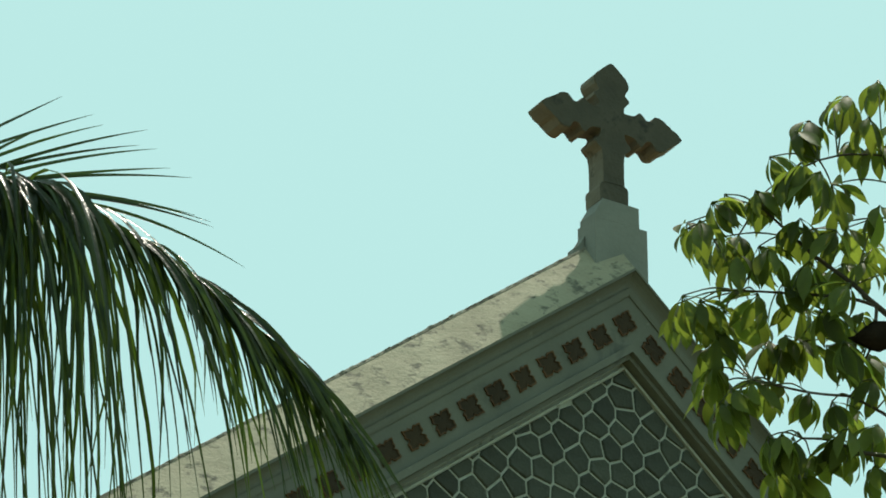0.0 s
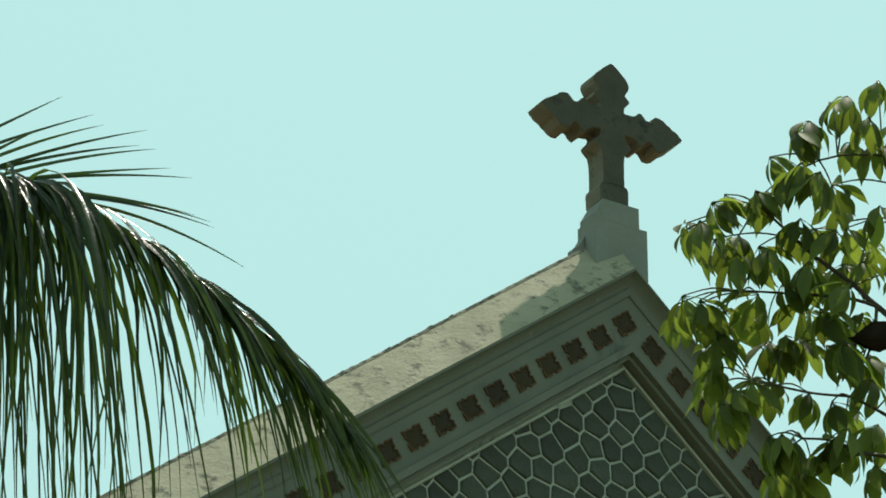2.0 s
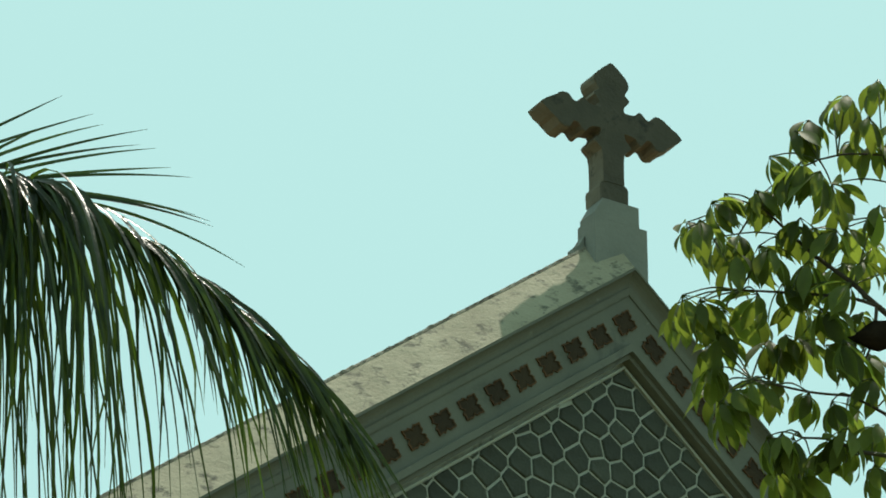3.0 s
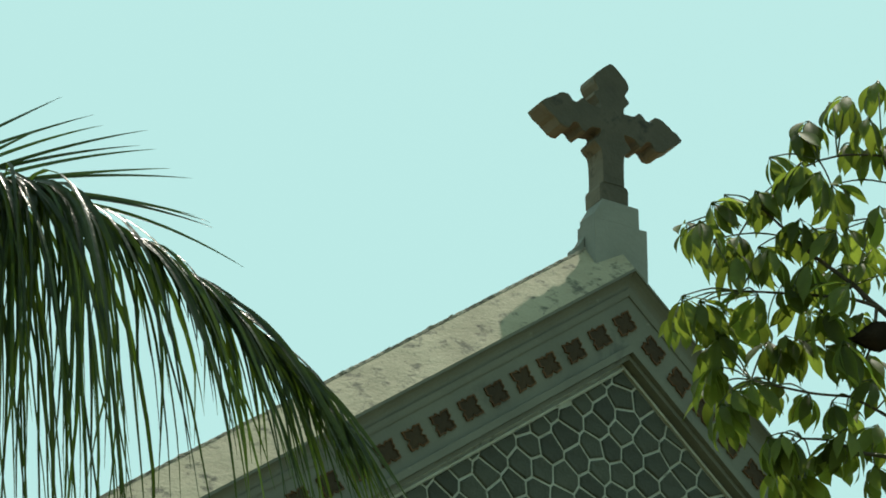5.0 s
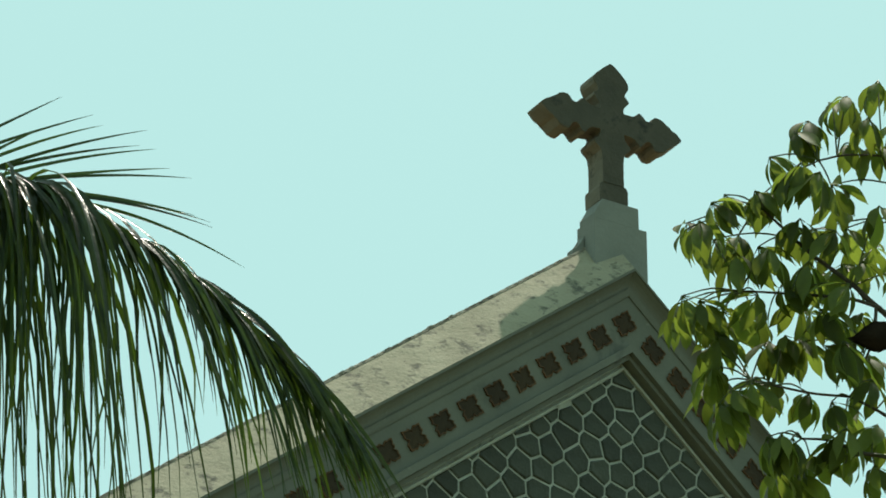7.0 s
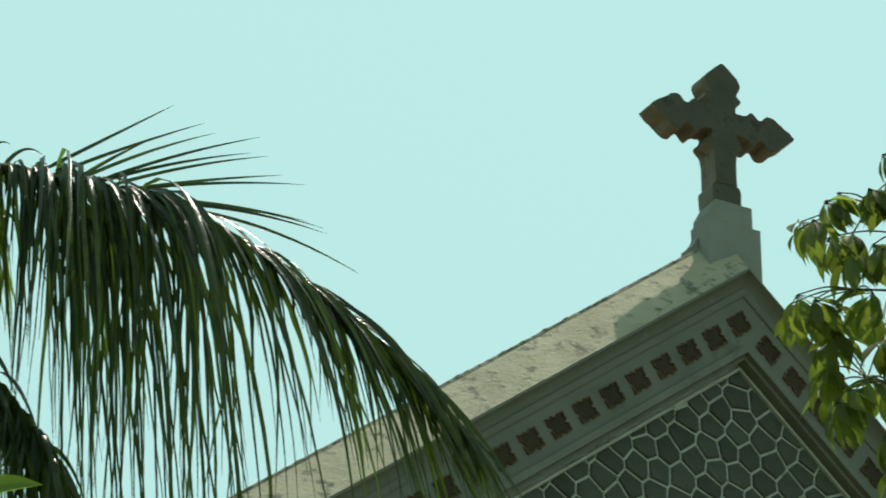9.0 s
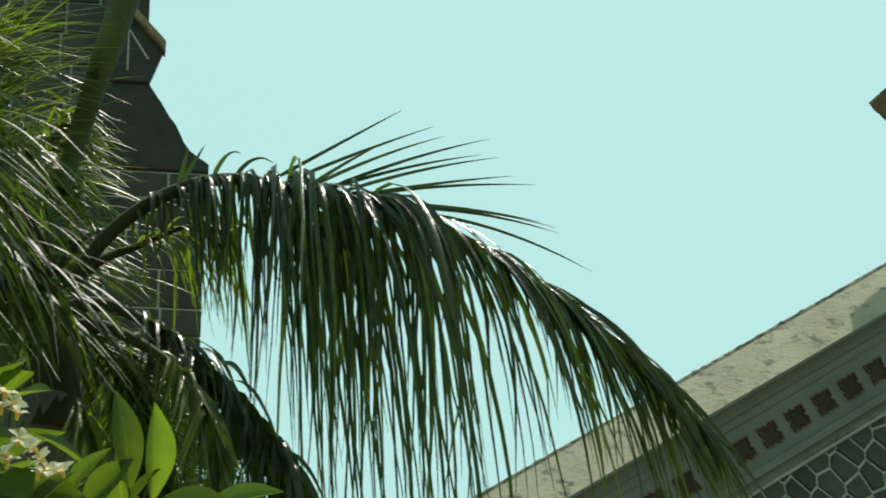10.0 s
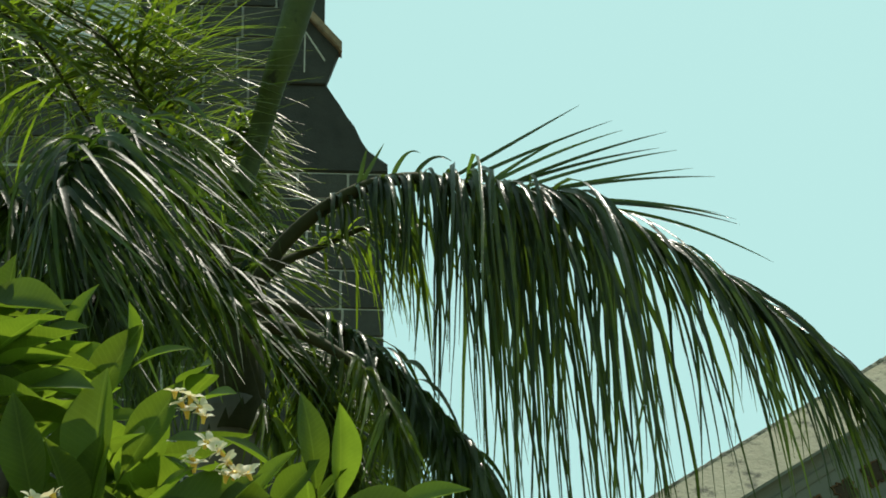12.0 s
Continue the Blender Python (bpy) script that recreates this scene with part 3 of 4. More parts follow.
frond(palm, [(-0.17, -0.1, 8.311), (-0.481, -0.3, 8.851), (-0.673, -0.4, 9.141), (-0.835, -0.5, 9.25), (-1.035, -0.6, 9.261)], 0.007, 0.2, 140, 61,
      ((0, 0.8), (0.6, 1.0), (1, 1.0)), (0.65, -0.1, -1), ((0, 0.10), (1, 0.13)), width=0.011, forward=((0, 0.2), (1, 0.2)), spread=1.0, lift=0.5, wild=0.25, clumps=12, toward=(1, -0.4, -0.1), ranks=(1, 1, -1), vary=0.8)
frond(palm, [(0.082, -0.3, 7.928), (-0.242, -0.7, 8.039), (-0.468, -1.0, 8.067), (-0.665, -1.2, 8.025), (-0.88, -1.3, 7.899)], 0.017, 0.1, 340, 15,
      ((0, 0.8), (1, 0.7)), (0.15, 0, -1), ((0, 0.2), (1, 0.22)), width=0.0125, spread=0.9, lift=0.5, wild=0.25, clumps=12, material=M_CROWN, jitter=0.36, vary=0.8)
frond(palm, [(0.137, -0.4, 7.853), (0.084, -0.8, 7.848), (0.005, -1.1, 7.818), (-0.088, -1.3, 7.702), (-0.152, -1.5, 7.476)], 0.017, 0.05, 330, 35,
      ((0, 0.75), (1, 0.7)), (0.2, 0, -1), ((0, 0.2), (1, 0.22)), width=0.0125, spread=0.8, lift=0.3, wild=0.2, clumps=12, material=M_CROWN, jitter=0.36, vary=0.8)
frond(palm, [(0.10, 0.25, 8.05), (0.0, 0.3, 8.25), (-0.12, 0.3, 8.42), (-0.3, 0.25, 8.45), (-0.5, 0.2, 8.35)], 0.017, 0.05, 420, 41,
      ((0, 0.8), (1, 0.9)), (0.2, 0, -1), ((0, 0.16), (1, 0.18)), width=0.0125, spread=0.8, lift=0.3, wild=0.25, clumps=12, material=M_CROWN, jitter=0.36, vary=0.7)
frond(palm, [(-0.147, 0.3, 8.384), (-0.743, 0.6, 9.313), (-1.079, 0.7, 9.697), (-1.366, 0.8, 9.918), (-1.568, 0.8, 9.936)], 0.008, 0.1, 240, 20,
      ((0, 0.8), (1, 0.9)), (-0.2, 0, -1), ((0, 0.12), (1, 0.12)), width=0.009, forward=((0, 0.1), (1, 0.1)), spread=1.0, lift=0.3, wild=0.3, toward=(1, -0.5, 0), vary=0.8)
frond(palm, [(0.037, 0.2, 8.222), (-0.231, 0.5, 9.005), (-0.362, 0.6, 9.442), (-0.408, 0.6, 9.718), (-0.44, 0.6, 9.941)], 0.008, 0.3, 60, 22,
      ((0, 0.6), (1, 0.7)), (0.5, 0, -0.6), ((0, 0.06), (1, 0.05)), width=0.009, spread=0.9, lift=0.3, wild=0.3, toward=(1, -0.3, 0), ranks=(1, 1, -1),
      sprigs=[(0.6, (-0.379, 0.4, 9.955), 0.0), (0.62, (-0.281, 0.4, 9.918), 0.0), (0.6, (-0.424, 0.4, 9.876), 0.0), (0.65, (-0.33, 0.4, 9.99), 0.0), (0.55, (-0.223, 0.4, 9.83), -0.01)])
frond(palm, [(0.103, 0.0, 8.12), (0.074, -0.2, 8.266), (-0.043, -0.4, 8.439), (-0.088, -0.5, 8.488), (-0.0, -0.6, 8.476), (0.10, -0.7, 8.396)], 0.010, 0.4, 80, 10,
      ((0, 0.4), (1, 0.42)), (0.4, 0, -1), ((0, 0.16), (1, 0.2)), width=0.010, spread=0.8, lift=0.5, wild=0.25, clumps=9, vary=0.8)
part("spear_stalk", tube("spear_stalk", [(0.167, -0.4, 8.386), (0.227, -0.4, 8.613), (0.288, -0.45, 8.802), (0.36, -0.5, 8.991), (0.43, -0.5, 9.263)], 0.036, 0.062, M_SHEATH, 16, 10), palm, "thick smooth olive green bare stalk")


# ---------------------------------------------------------------- broad-leaved tree with palmate leaves
def leaf_outline(length, width, rows, curl, fold, blunt=0.75, belly=1.0, point=0.0):
    """Vertices and faces of one leaf blade along +x: folded along its rib, curling down; belly above 1 moves its widest part to the tip, point draws the tip out."""
    verts, faces = [], []
    for i in range(rows + 1):
        t = i / rows
        w = width * max(0.02, math.sin(math.pi * t ** belly)) ** (blunt + point * t * t) if 0 < t < 1 else 0.0015
        x, z = length * math.sin(curl * t) / curl, -length * (1 - math.cos(curl * t)) / curl
        verts += [Vector((x, -w / 2, z + fold * w)), Vector((x, -w / 4, z + fold * w * 0.35)), Vector((x, 0, z)), Vector((x, w / 4, z + fold * w * 0.35)), Vector((x, w / 2, z + fold * w))]
    for i in range(rows):
        a = 5 * i
        faces += [(a + k, a + k + 1, a + k + 6, a + k + 5) for k in range(4)]
    return verts, faces


def leaflet_mesh(seed):
    """One stalked oval leaflet that arches over and ends in a drawn-out tip."""
    rnd = random.Random(seed)
    v, f = leaf_outline(rnd.uniform(0.125, 0.16), rnd.uniform(0.042, 0.055), 10, rnd.uniform(0.5, 1.05), rnd.uniform(0.08, 0.26), 0.7, 1.05, 1.0)
    v = [q + Vector((0.024, 0, 0)) for q in v]
    tube_geometry([Vector((0, 0, 0)), Vector((0.026, 0, 0))], [0.0022, 0.002], 4, v, f)
    return mesh_of("leaflet", v, f, M_LEAF, True)


TREE_Y = 12.0
tree = thing("broadleaf_tree", pose(2.9, TREE_Y, 0), "tree with drooping palmate leaves, lit through by the sun", "tree")
part("trunk", tube("trunk", [(0.2, 0.2, 0), (0.15, 0.1, 2.5), (0.05, 0, 5), (-0.05, 0.05, 7.2)], 0.17, 0.05, M_BARK, 20, 12), tree)
# each limb: thickness at its foot, then its course
BOUGHS = [(0.022, [(0.0, 0.1, 7.0), (-0.7, 0.15, 7.3), (-1.186, 0.1, 7.813), (-1.29, 0.0, 7.942), (-1.338, 0.0, 8.087)]), (0.006, [(-1.338, 0.0, 8.087), (-1.463, 0.0, 8.091), (-1.564, 0.0, 8.069)]),
         (0.022, [(0.0, 0.1, 6.6), (-0.6, 0.15, 7.0), (-1.135, 0.1, 7.326), (-1.393, 0.0, 7.496), (-1.467, 0.0, 7.576), (-1.601, 0.0, 7.691), (-1.705, 0.0, 7.802), (-1.772, 0.0, 7.874)]),
         (0.010, [(-1.373, 0.0, 7.485), (-1.492, -0.02, 7.513), (-1.691, -0.05, 7.516), (-1.863, -0.05, 7.527)]),
         (0.020, [(0.0, 0.1, 6.2), (-0.6, 0.15, 6.6), (-1.12, 0.1, 6.939), (-1.379, 0.0, 7.075), (-1.498, 0.0, 7.146)]), (0.007, [(-1.498, 0.0, 7.146), (-1.624, 0.0, 7.158), (-1.755, 0.0, 7.188), (-1.836, 0.0, 7.21)]),
         (0.018, [(0.0, 0.1, 6.3), (-0.6, 0.15, 6.75), (-1.122, 0.1, 6.897), (-1.387, 0.0, 6.92), (-1.479, 0.0, 6.937), (-1.574, 0.0, 6.98), (-1.67, 0.0, 6.988)]),
         (0.010, [(-1.389, 0.0, 7.496), (-1.407, 0.0, 7.365), (-1.443, 0.0, 7.279)])]
nodes = []
for r, course in BOUGHS:
    part("branch", tube("branch", course, r * 0.7, 0.0038, M_BARK, 30, 7), tree)
    along = spline(course, 30)
    nodes += [along[i] for i in ((30, 24, 17) if len(course) > 4 else (30, 20))]
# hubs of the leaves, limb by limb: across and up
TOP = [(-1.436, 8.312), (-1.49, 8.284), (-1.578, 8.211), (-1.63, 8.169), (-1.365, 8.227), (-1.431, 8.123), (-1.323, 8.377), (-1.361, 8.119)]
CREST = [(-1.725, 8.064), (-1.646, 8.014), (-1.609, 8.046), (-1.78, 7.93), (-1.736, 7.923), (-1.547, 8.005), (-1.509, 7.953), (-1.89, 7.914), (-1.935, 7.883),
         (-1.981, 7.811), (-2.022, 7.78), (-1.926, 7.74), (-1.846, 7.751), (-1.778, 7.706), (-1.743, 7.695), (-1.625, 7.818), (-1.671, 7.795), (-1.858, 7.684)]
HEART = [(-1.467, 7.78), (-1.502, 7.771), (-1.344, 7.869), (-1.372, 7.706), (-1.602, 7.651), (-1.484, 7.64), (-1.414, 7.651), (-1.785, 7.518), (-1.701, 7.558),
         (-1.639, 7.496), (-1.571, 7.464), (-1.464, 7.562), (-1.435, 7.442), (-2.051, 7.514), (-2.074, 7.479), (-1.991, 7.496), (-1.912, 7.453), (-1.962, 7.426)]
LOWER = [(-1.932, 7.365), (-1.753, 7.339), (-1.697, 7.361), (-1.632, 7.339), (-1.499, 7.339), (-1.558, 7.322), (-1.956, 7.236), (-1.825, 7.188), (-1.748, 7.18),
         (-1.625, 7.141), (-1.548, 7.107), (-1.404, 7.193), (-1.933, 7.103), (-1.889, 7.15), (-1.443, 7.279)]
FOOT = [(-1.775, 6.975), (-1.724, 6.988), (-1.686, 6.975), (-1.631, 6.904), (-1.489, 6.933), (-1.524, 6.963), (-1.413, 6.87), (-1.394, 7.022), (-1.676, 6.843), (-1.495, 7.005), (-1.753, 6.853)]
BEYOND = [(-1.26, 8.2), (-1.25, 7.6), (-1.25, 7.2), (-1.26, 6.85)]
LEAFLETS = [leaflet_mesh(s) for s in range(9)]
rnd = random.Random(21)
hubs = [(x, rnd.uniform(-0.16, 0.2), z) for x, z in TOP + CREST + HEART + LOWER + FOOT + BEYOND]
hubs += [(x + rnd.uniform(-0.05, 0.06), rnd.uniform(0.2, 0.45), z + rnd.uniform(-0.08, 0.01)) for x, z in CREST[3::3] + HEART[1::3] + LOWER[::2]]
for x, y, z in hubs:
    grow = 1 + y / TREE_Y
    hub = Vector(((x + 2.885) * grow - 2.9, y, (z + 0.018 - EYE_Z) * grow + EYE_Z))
    near = min(nodes, key=lambda q: (q - hub).length + (0.15 if q.z > hub.z + 0.03 else 0))
    mid = near.lerp(hub, 0.5) + Vector((0, 0, 0.02))
    verts, faces = [], []
    tube_geometry([q - hub for q in spline([near, mid, hub], 6)], [0.0034] * 4 + [0.0028] * 3, 5, verts, faces)
    leaf = part("leaf", mesh_of("leaf", verts, faces, M_SPEAR, True), tree, "palmate leaf on a thin pale stalk", m=pose(*hub))
    out = (hub - near).normalized()
    lean = pose(0, 0, 0, -18 * out.y + rnd.uniform(-14, 14), 26 * out.x + rnd.uniform(-14, 14), 0)
    count, start, size = rnd.choice((6, 7, 7, 8)), rnd.uniform(0, 360), rnd.uniform(0.85, 1.12)
    for i in range(count):
        m = lean @ pose(0, 0, 0, 0, 0, start + 360 * i / count + rnd.uniform(-12, 12)) @ pose(0, 0, 0, rnd.uniform(-20, 20), rnd.uniform(32, 64), 0)
        part("leaflet", LEAFLETS[rnd.randrange(9)], leaf, m=m @ Matrix.Scale(size * rnd.uniform(0.82, 1.08), 4))
dead = prism("dead_leaf", [(0.0, 0.0), (0.05, 0.018), (0.09, 0.06), (0.13, 0.075), (0.19, 0.06), (0.21, 0.0), (0.19, -0.055), (0.13, -0.07), (0.09, -0.05), (0.075, -0.02), (0.04, -0.018)], -0.012, 0.012, M_DEAD, 0.008, True)
for v in dead.vertices:
    v.co.y += 0.05 * math.sin(v.co.x * 14) - 5.0 * v.co.z ** 2
part("dead_leaf", dead, tree, "withered blackish brown curled leaf", m=pose(-1.515, -0.15, 7.297, 0, -6, 0) @ Matrix.Scale(0.8, 4))


# ---------------------------------------------------------------- frangipani
def frangi_leaf(seed):
    """A broad leathery leaf, widest past its middle, on a short stalk."""
    rnd = random.Random(seed)
    curl = rnd.uniform(0.15, 0.7)
    length = rnd.uniform(0.30, 0.38)
    v, f = leaf_outline(length, rnd.uniform(0.11, 0.14), 14, curl, rnd.uniform(0.2, 0.48), 1.0, 1.12)
    tube_geometry([Vector((-0.05, 0, -0.006)), Vector((0, 0, 0)), Vector((0.03, 0, 0))], [0.004, 0.0035, 0.003], 5, v, f)
    return mesh_of("leaf", v, f, M_FRANGI, True)


def petal_mesh():
    v, f = leaf_outline(0.042, 0.026, 6, 0.9, 0.15, 0.75, 1.2)
    return mesh_of("petal", v, f, M_PETAL, True)


FRANGI_Y = 9.5
frangi = thing("frangipani_tree", pose(-2.2, FRANGI_Y, 0), "frangipani with large bright green leaves and clusters of cream flowers", "tree")
FLEAF = [frangi_leaf(s) for s in range(8)]
PETAL = petal_mesh()
FLOWER_HEART = tube("flower_heart", [(0, 0, -0.02), (0, 0, 0.0), (0, 0, 0.006)], 0.005, 0.013, M_EYE, 4, 7)
# growing tips: across, depth, height, lean across, lean in depth
TIPS = [(-0.50, 0.0, 6.17, 0.15, -0.2), (-0.33, 0.12, 6.12, 0.2, -0.2), (-0.14, -0.05, 5.93, 0.25, -0.25), (-0.02, 0.1, 5.76, 0.3, -0.2),
        (0.20, 0.0, 5.70, 0.2, -0.3), (0.38, -0.1, 5.64, 0.25, -0.2), (0.66, 0.0, 5.50, 0.3, -0.2), (-0.42, -0.3, 5.80, 0.1, -0.4), (0.05, -0.3, 5.60, 0.1, -0.4),
        (-0.72, 0.1, 6.2, 0.0, -0.2), (0.84, -0.05, 5.42, 0.3, -0.2), (-0.2, -0.4, 5.62, 0.1, -0.4), (0.3, -0.35, 5.45, 0.2, -0.4), (-0.6, -0.2, 5.7, 0, -0.3), (0.15, 0.3, 5.75, 0.2, -0.2), (-0.25, 0.35, 6.0, 0.1, -0.2)]
part("trunk", tube("trunk", [(0.1, 0.2, 0), (0.05, 0.15, 1.5), (0, 0.1, 3.2), (-0.05, 0.05, 4.4)], 0.13, 0.07, M_BARK, 16, 10), frangi)
rnd = random.Random(5)
for i, (x, y, z, lx, ly) in enumerate(TIPS):
    part("branch", tube("branch", [(-0.05, 0.05, 4.35), (x * 0.5, y * 0.5, 4.9), (x - lx * 0.1, y - ly * 0.1, z - 0.3), (x, y, z)], 0.04, 0.016, M_BARK, 12, 8), frangi)
    n = 13
    for k in range(n):
        up = 12 + 58 * k / n + rnd.uniform(-8, 8)
        turn = 137.5 * k + rnd.uniform(-15, 15) + i * 40
        m = pose(x, y + 0.1, z - 0.24 + 0.12 * k / n) @ pose(0, 0, 0, math.degrees(-ly) * 0.6, math.degrees(lx) * 0.6, 0) @ pose(0, 0, 0, 0, 0, turn) @ pose(0.02, 0, 0, rnd.uniform(-20, 20), -up, 0)
        part("leaf", FLEAF[rnd.randrange(8)], frangi, m=m @ Matrix.Scale(rnd.uniform(0.8, 1.05), 4))
# the leaves that stand out against the palm: foot and tip, across and up
HIGH = [(-0.47, 6.21, -0.492, 6.466), (-0.557, 6.312, -0.332, 6.336), (-0.408, 6.24, -0.321, 6.352), (-0.286, 6.214, -0.26, 6.364), (-0.397, 6.196, -0.238, 6.266),
        (-0.457, 6.105, -0.441, 6.333), (-0.314, 6.121, -0.219, 6.195), (-0.533, 6.18, -0.458, 6.279)]
MIDDLE = [(-0.22, 5.986, -0.099, 6.259), (-0.126, 6.098, -0.104, 6.266), (-0.105, 6.097, 0.01, 6.192), (0.04, 6.018, 0.101, 6.13), (0.064, 5.991, 0.126, 6.097),
          (0.084, 5.978, 0.186, 6.025), (-0.186, 5.941, -0.08, 5.979), (-0.317, 6.026, -0.206, 6.036), (-0.296, 5.906, -0.234, 6.021)]
FRONT = [(-0.114, 5.793, 0.01, 6.027), (-0.143, 5.845, -0.076, 5.938), (0.413, 5.704, 0.403, 5.962), (0.475, 5.671, 0.491, 5.91), (0.291, 5.65, 0.415, 5.81), (0.155, 5.825, 0.051, 5.924),
         (0.273, 5.783, 0.177, 5.873), (0.229, 5.654, 0.327, 5.813), (0.414, 5.642, 0.477, 5.778), (0.088, 5.729, 0.006, 5.852), (0.165, 5.741, 0.085, 5.83)]
LOW = [(-0.005, 5.694, 0.305, 5.712), (-0.172, 5.581, 0.095, 5.741), (0.614, 5.621, 0.835, 5.709), (0.476, 5.638, 0.659, 5.678), (-0.064, 5.624, 0.053, 5.832),
       (-0.252, 5.636, -0.294, 5.872), (-0.446, 6.053, -0.217, 6.096), (-0.208, 5.716, -0.216, 6.088), (-0.364, 5.693, -0.445, 6.036), (0.138, 5.611, 0.211, 5.771)]


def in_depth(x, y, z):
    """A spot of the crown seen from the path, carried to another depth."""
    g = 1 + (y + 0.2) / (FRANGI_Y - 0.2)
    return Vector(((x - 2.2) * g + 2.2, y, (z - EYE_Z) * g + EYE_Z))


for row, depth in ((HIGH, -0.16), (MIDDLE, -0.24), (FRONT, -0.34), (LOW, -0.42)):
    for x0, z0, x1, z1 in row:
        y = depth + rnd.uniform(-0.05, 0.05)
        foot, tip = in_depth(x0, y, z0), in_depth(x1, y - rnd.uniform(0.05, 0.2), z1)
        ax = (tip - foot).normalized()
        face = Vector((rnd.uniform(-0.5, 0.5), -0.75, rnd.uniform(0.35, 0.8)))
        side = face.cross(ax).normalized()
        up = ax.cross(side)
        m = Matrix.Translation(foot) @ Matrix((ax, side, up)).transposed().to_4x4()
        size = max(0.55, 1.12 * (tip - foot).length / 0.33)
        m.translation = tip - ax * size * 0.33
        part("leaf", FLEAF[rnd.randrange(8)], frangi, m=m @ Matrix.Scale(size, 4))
# broad leaves that spread over the shaded heart of the crown
for x, y, z, turn in ((-0.68, -0.20, 6.20, 10), (-0.60, -0.35, 6.14, -20), (-0.62, -0.28, 6.24, 15), (-0.50, -0.25, 6.16, -12), (-0.56, -0.12, 6.26, 25), (-0.70, -0.35, 6.10, -5),
                      (-0.48, -0.34, 6.08, -30), (-0.66, -0.42, 6.06, 5), (-0.45, -0.15, 6.10, -15), (-0.40, -0.42, 6.02, 20)):
    lift = rnd.uniform(-28, -12)
    for drop, grow in ((0.0, rnd.uniform(0.7, 0.85)), (0.07, rnd.uniform(0.85, 1.0)), (0.15, rnd.uniform(0.85, 1.0))):
        part("leaf", FLEAF[rnd.randrange(8)], frangi, m=pose(x - 0.4 * drop, y - 0.25 * drop, z - drop, rnd.uniform(-15, 15), lift + 90 * drop, turn + rnd.uniform(-20, 20)) @ Matrix.Scale(grow, 4))
FLOWERS = [(0.015, -0.56, 6.01), (0.035, -0.56, 5.975), (0.062, -0.56, 5.99), (0.085, -0.56, 5.96), (0.098, -0.56, 5.929), (0.051, -0.56, 5.949), (0.108, -0.60, 5.853), (0.068, -0.60, 5.814),
           (0.075, -0.60, 5.789), (0.148, -0.60, 5.825), (0.172, -0.60, 5.791), (0.188, -0.60, 5.757), (0.165, -0.60, 5.75), (0.227, -0.60, 5.754), (-0.358, -0.62, 5.703), (-0.326, -0.62, 5.689),
           (-0.374, -0.62, 5.721), (-0.312, -0.62, 5.725)]
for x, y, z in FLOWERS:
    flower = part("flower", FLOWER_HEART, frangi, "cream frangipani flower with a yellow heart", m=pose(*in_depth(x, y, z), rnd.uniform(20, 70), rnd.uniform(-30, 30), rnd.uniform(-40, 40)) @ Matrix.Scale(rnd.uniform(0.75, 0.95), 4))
    for k in range(5):
        part("petal", PETAL, flower, m=pose(0, 0, 0.002, 0, 0, 72 * k) @ pose(0.003, 0, 0, 18, -38, 0))

# ---------------------------------------------------------------- rubble stones of the gable panel
def clip(poly, a, b, c):
    """The part of a polygon where a x + b z <= c."""
    out = []
    for i, p in enumerate(poly):
        q = poly[(i + 1) % len(poly)]
        dp, dq = a * p[0] + b * p[1] - c, a * q[0] + b * q[1] - c
        if dp <= 0:
            out.append(p)
        if dp * dq < 0:
            t = dp / (dp - dq)
            out.append((p[0] + (q[0] - p[0]) * t, p[1] + (q[1] - p[1]) * t))
    return out


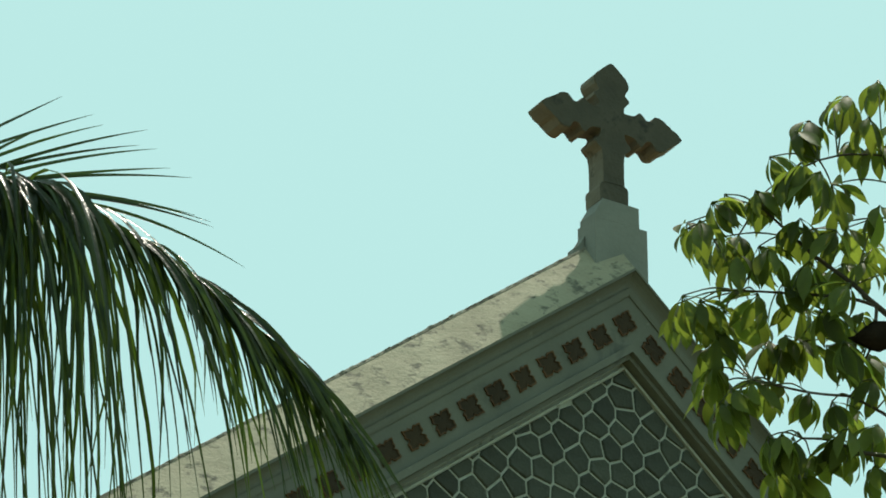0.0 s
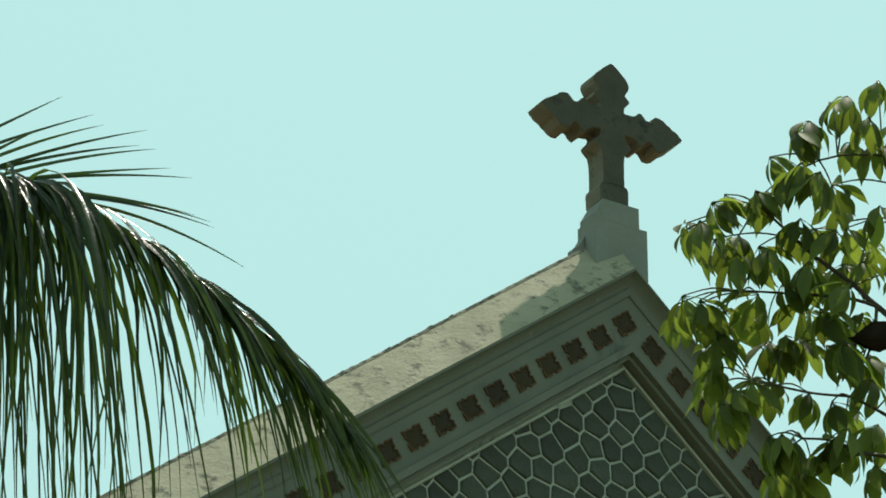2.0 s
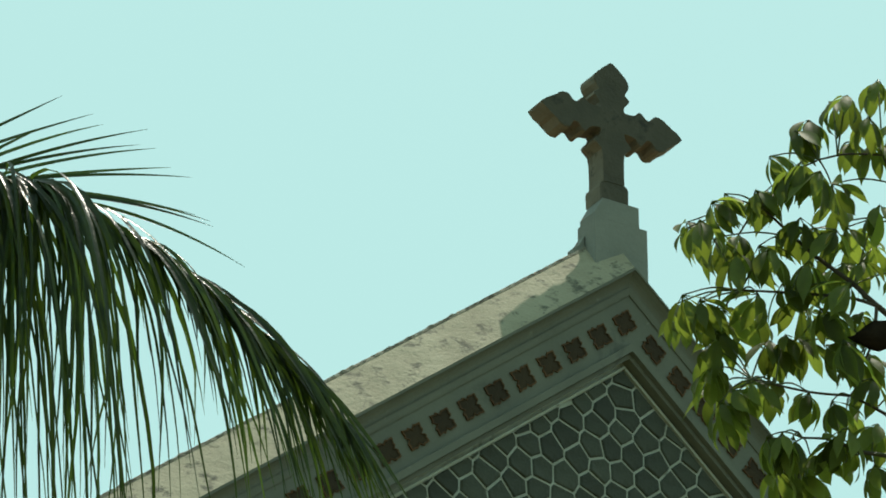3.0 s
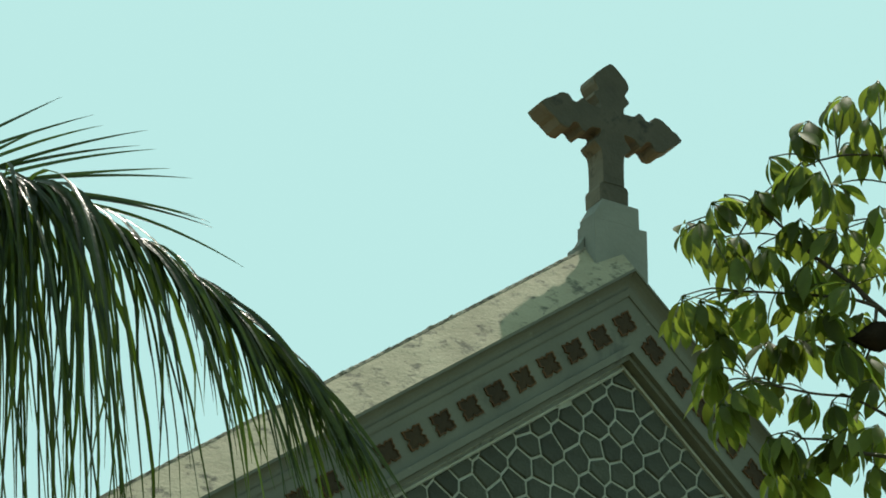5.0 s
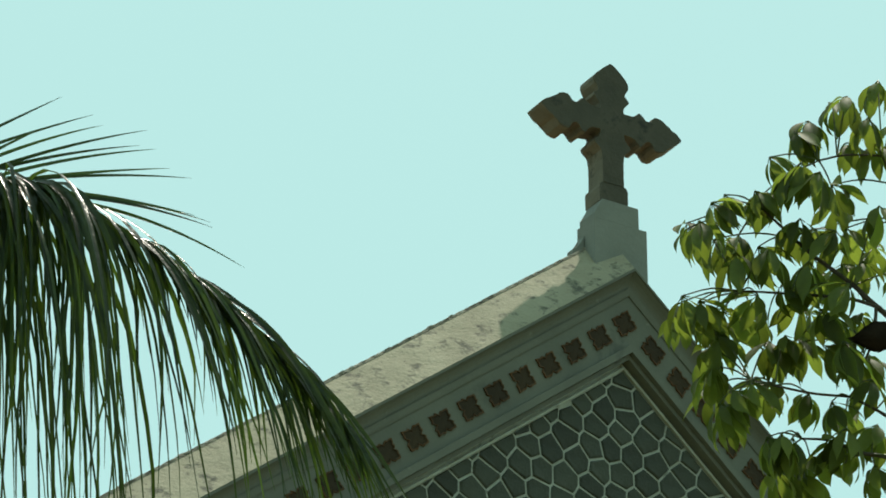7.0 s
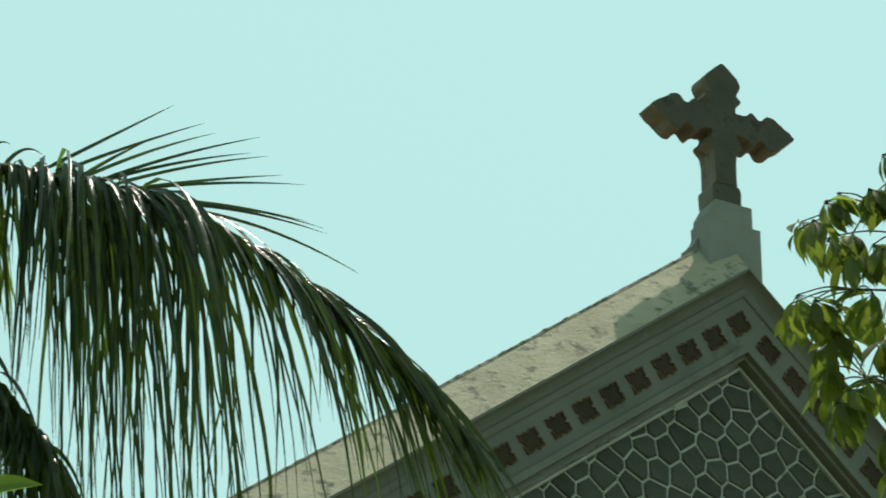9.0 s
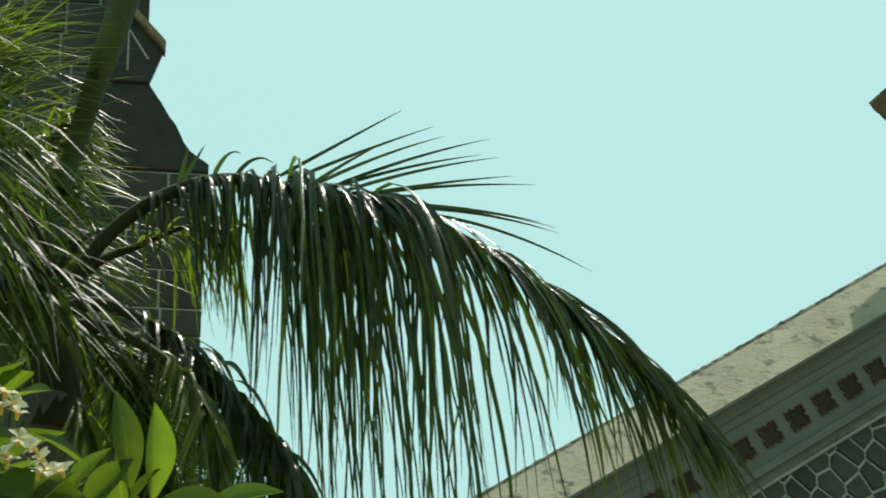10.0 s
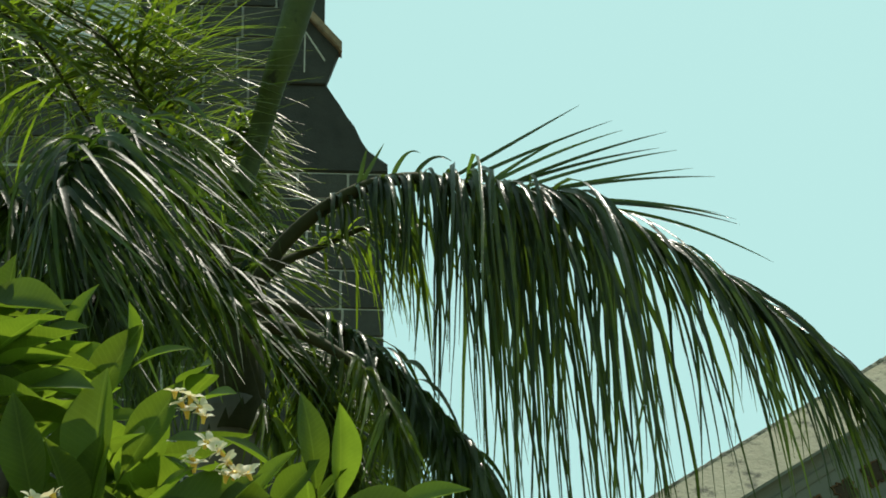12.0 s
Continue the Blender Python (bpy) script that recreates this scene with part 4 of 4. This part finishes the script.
rnd = random.Random(8)
apex_z = -0.285 / COS
seeds = []
row = 0
z = apex_z - 0.05
while z > apex_z - 2.6:
    reach = (apex_z - z) / TAN + 0.1
    x = -reach + (0.107 if row % 2 else 0.0)
    while x < reach:
        seeds.append((x + rnd.uniform(-0.05, 0.05), z + rnd.uniform(-0.035, 0.035)))
        x += 0.215
    z -= 0.15
    row += 1
GAP = 0.0095
stones = 0
for i, (sx, sz) in enumerate(seeds):
    if stones >= 300:
        break
    poly = [(sx - 0.4, sz - 0.4), (sx + 0.4, sz - 0.4), (sx + 0.4, sz + 0.4), (sx - 0.4, sz + 0.4)]
    for j, (ox, oz) in enumerate(seeds):
        dx, dz = ox - sx, oz - sz
        dist = math.hypot(dx, dz)
        if 0 < dist < 0.7:
            a, b = dx / dist, dz / dist
            poly = clip(poly, a, b, a * sx + b * sz + dist / 2 - GAP)
    for side in (-1, 1):
        poly = clip(poly, side * SIN, COS, COS * apex_z - GAP * 0.6)
    if len(poly) < 3:
        continue
    area = 0.5 * abs(sum(p[0] * q[1] - q[0] * p[1] for p, q in zip(poly, poly[1:] + poly[:1])))
    if area < 0.0012:
        continue
    cx, cz = sum(p[0] for p in poly) / len(poly), sum(p[1] for p in poly) / len(poly)
    n = len(poly)
    verts = [(px - cx, 0.0, pz - cz) for px, pz in poly] + [(px - cx, -0.005, pz - cz) for px, pz in poly]
    verts += [((px - cx) * 0.88, -0.009 - rnd.uniform(0, 0.008), (pz - cz) * 0.88) for px, pz in poly]
    faces = [(r * n + k, r * n + (k + 1) % n, (r + 1) * n + (k + 1) % n, (r + 1) * n + k) for r in (0, 1) for k in range(n)] + [tuple(2 * n + k for k in range(n))]
    part("stone", mesh_of("stone", verts, faces, M_STONE), gable_wall, m=pose(cx, 0.084, cz))
    stones += 1

# ---------------------------------------------------------------- ashlar blocks of the tower
rnd = random.Random(14)


def courses(parent, x_left, x_right, z0, z1, face_y):
    z = z0
    while z < z1 - 0.1:
        h = min(rnd.choice((0.30, 0.36, 0.42)), z1 - z)
        x = x_right
        while x > x_left + 0.05:
            w = min(rnd.uniform(0.36, 0.8), x - x_left)
            if x - w - x_left < 0.15:
                w = x - x_left
            part("ashlar_block", block("ashlar_block", -w / 2 + 0.012, w / 2 - 0.012, -0.008, 0.02, 0.011, h - 0.011, M_ASHLAR, 0.006), parent, m=pose(x - w / 2, face_y, z))
            x -= w
        z += h


courses(core, -4.88, 0.0, 15.9, 19.49, 0.02)
courses(upper, -4.58, -0.74, 19.52, 22.4, 0.03)
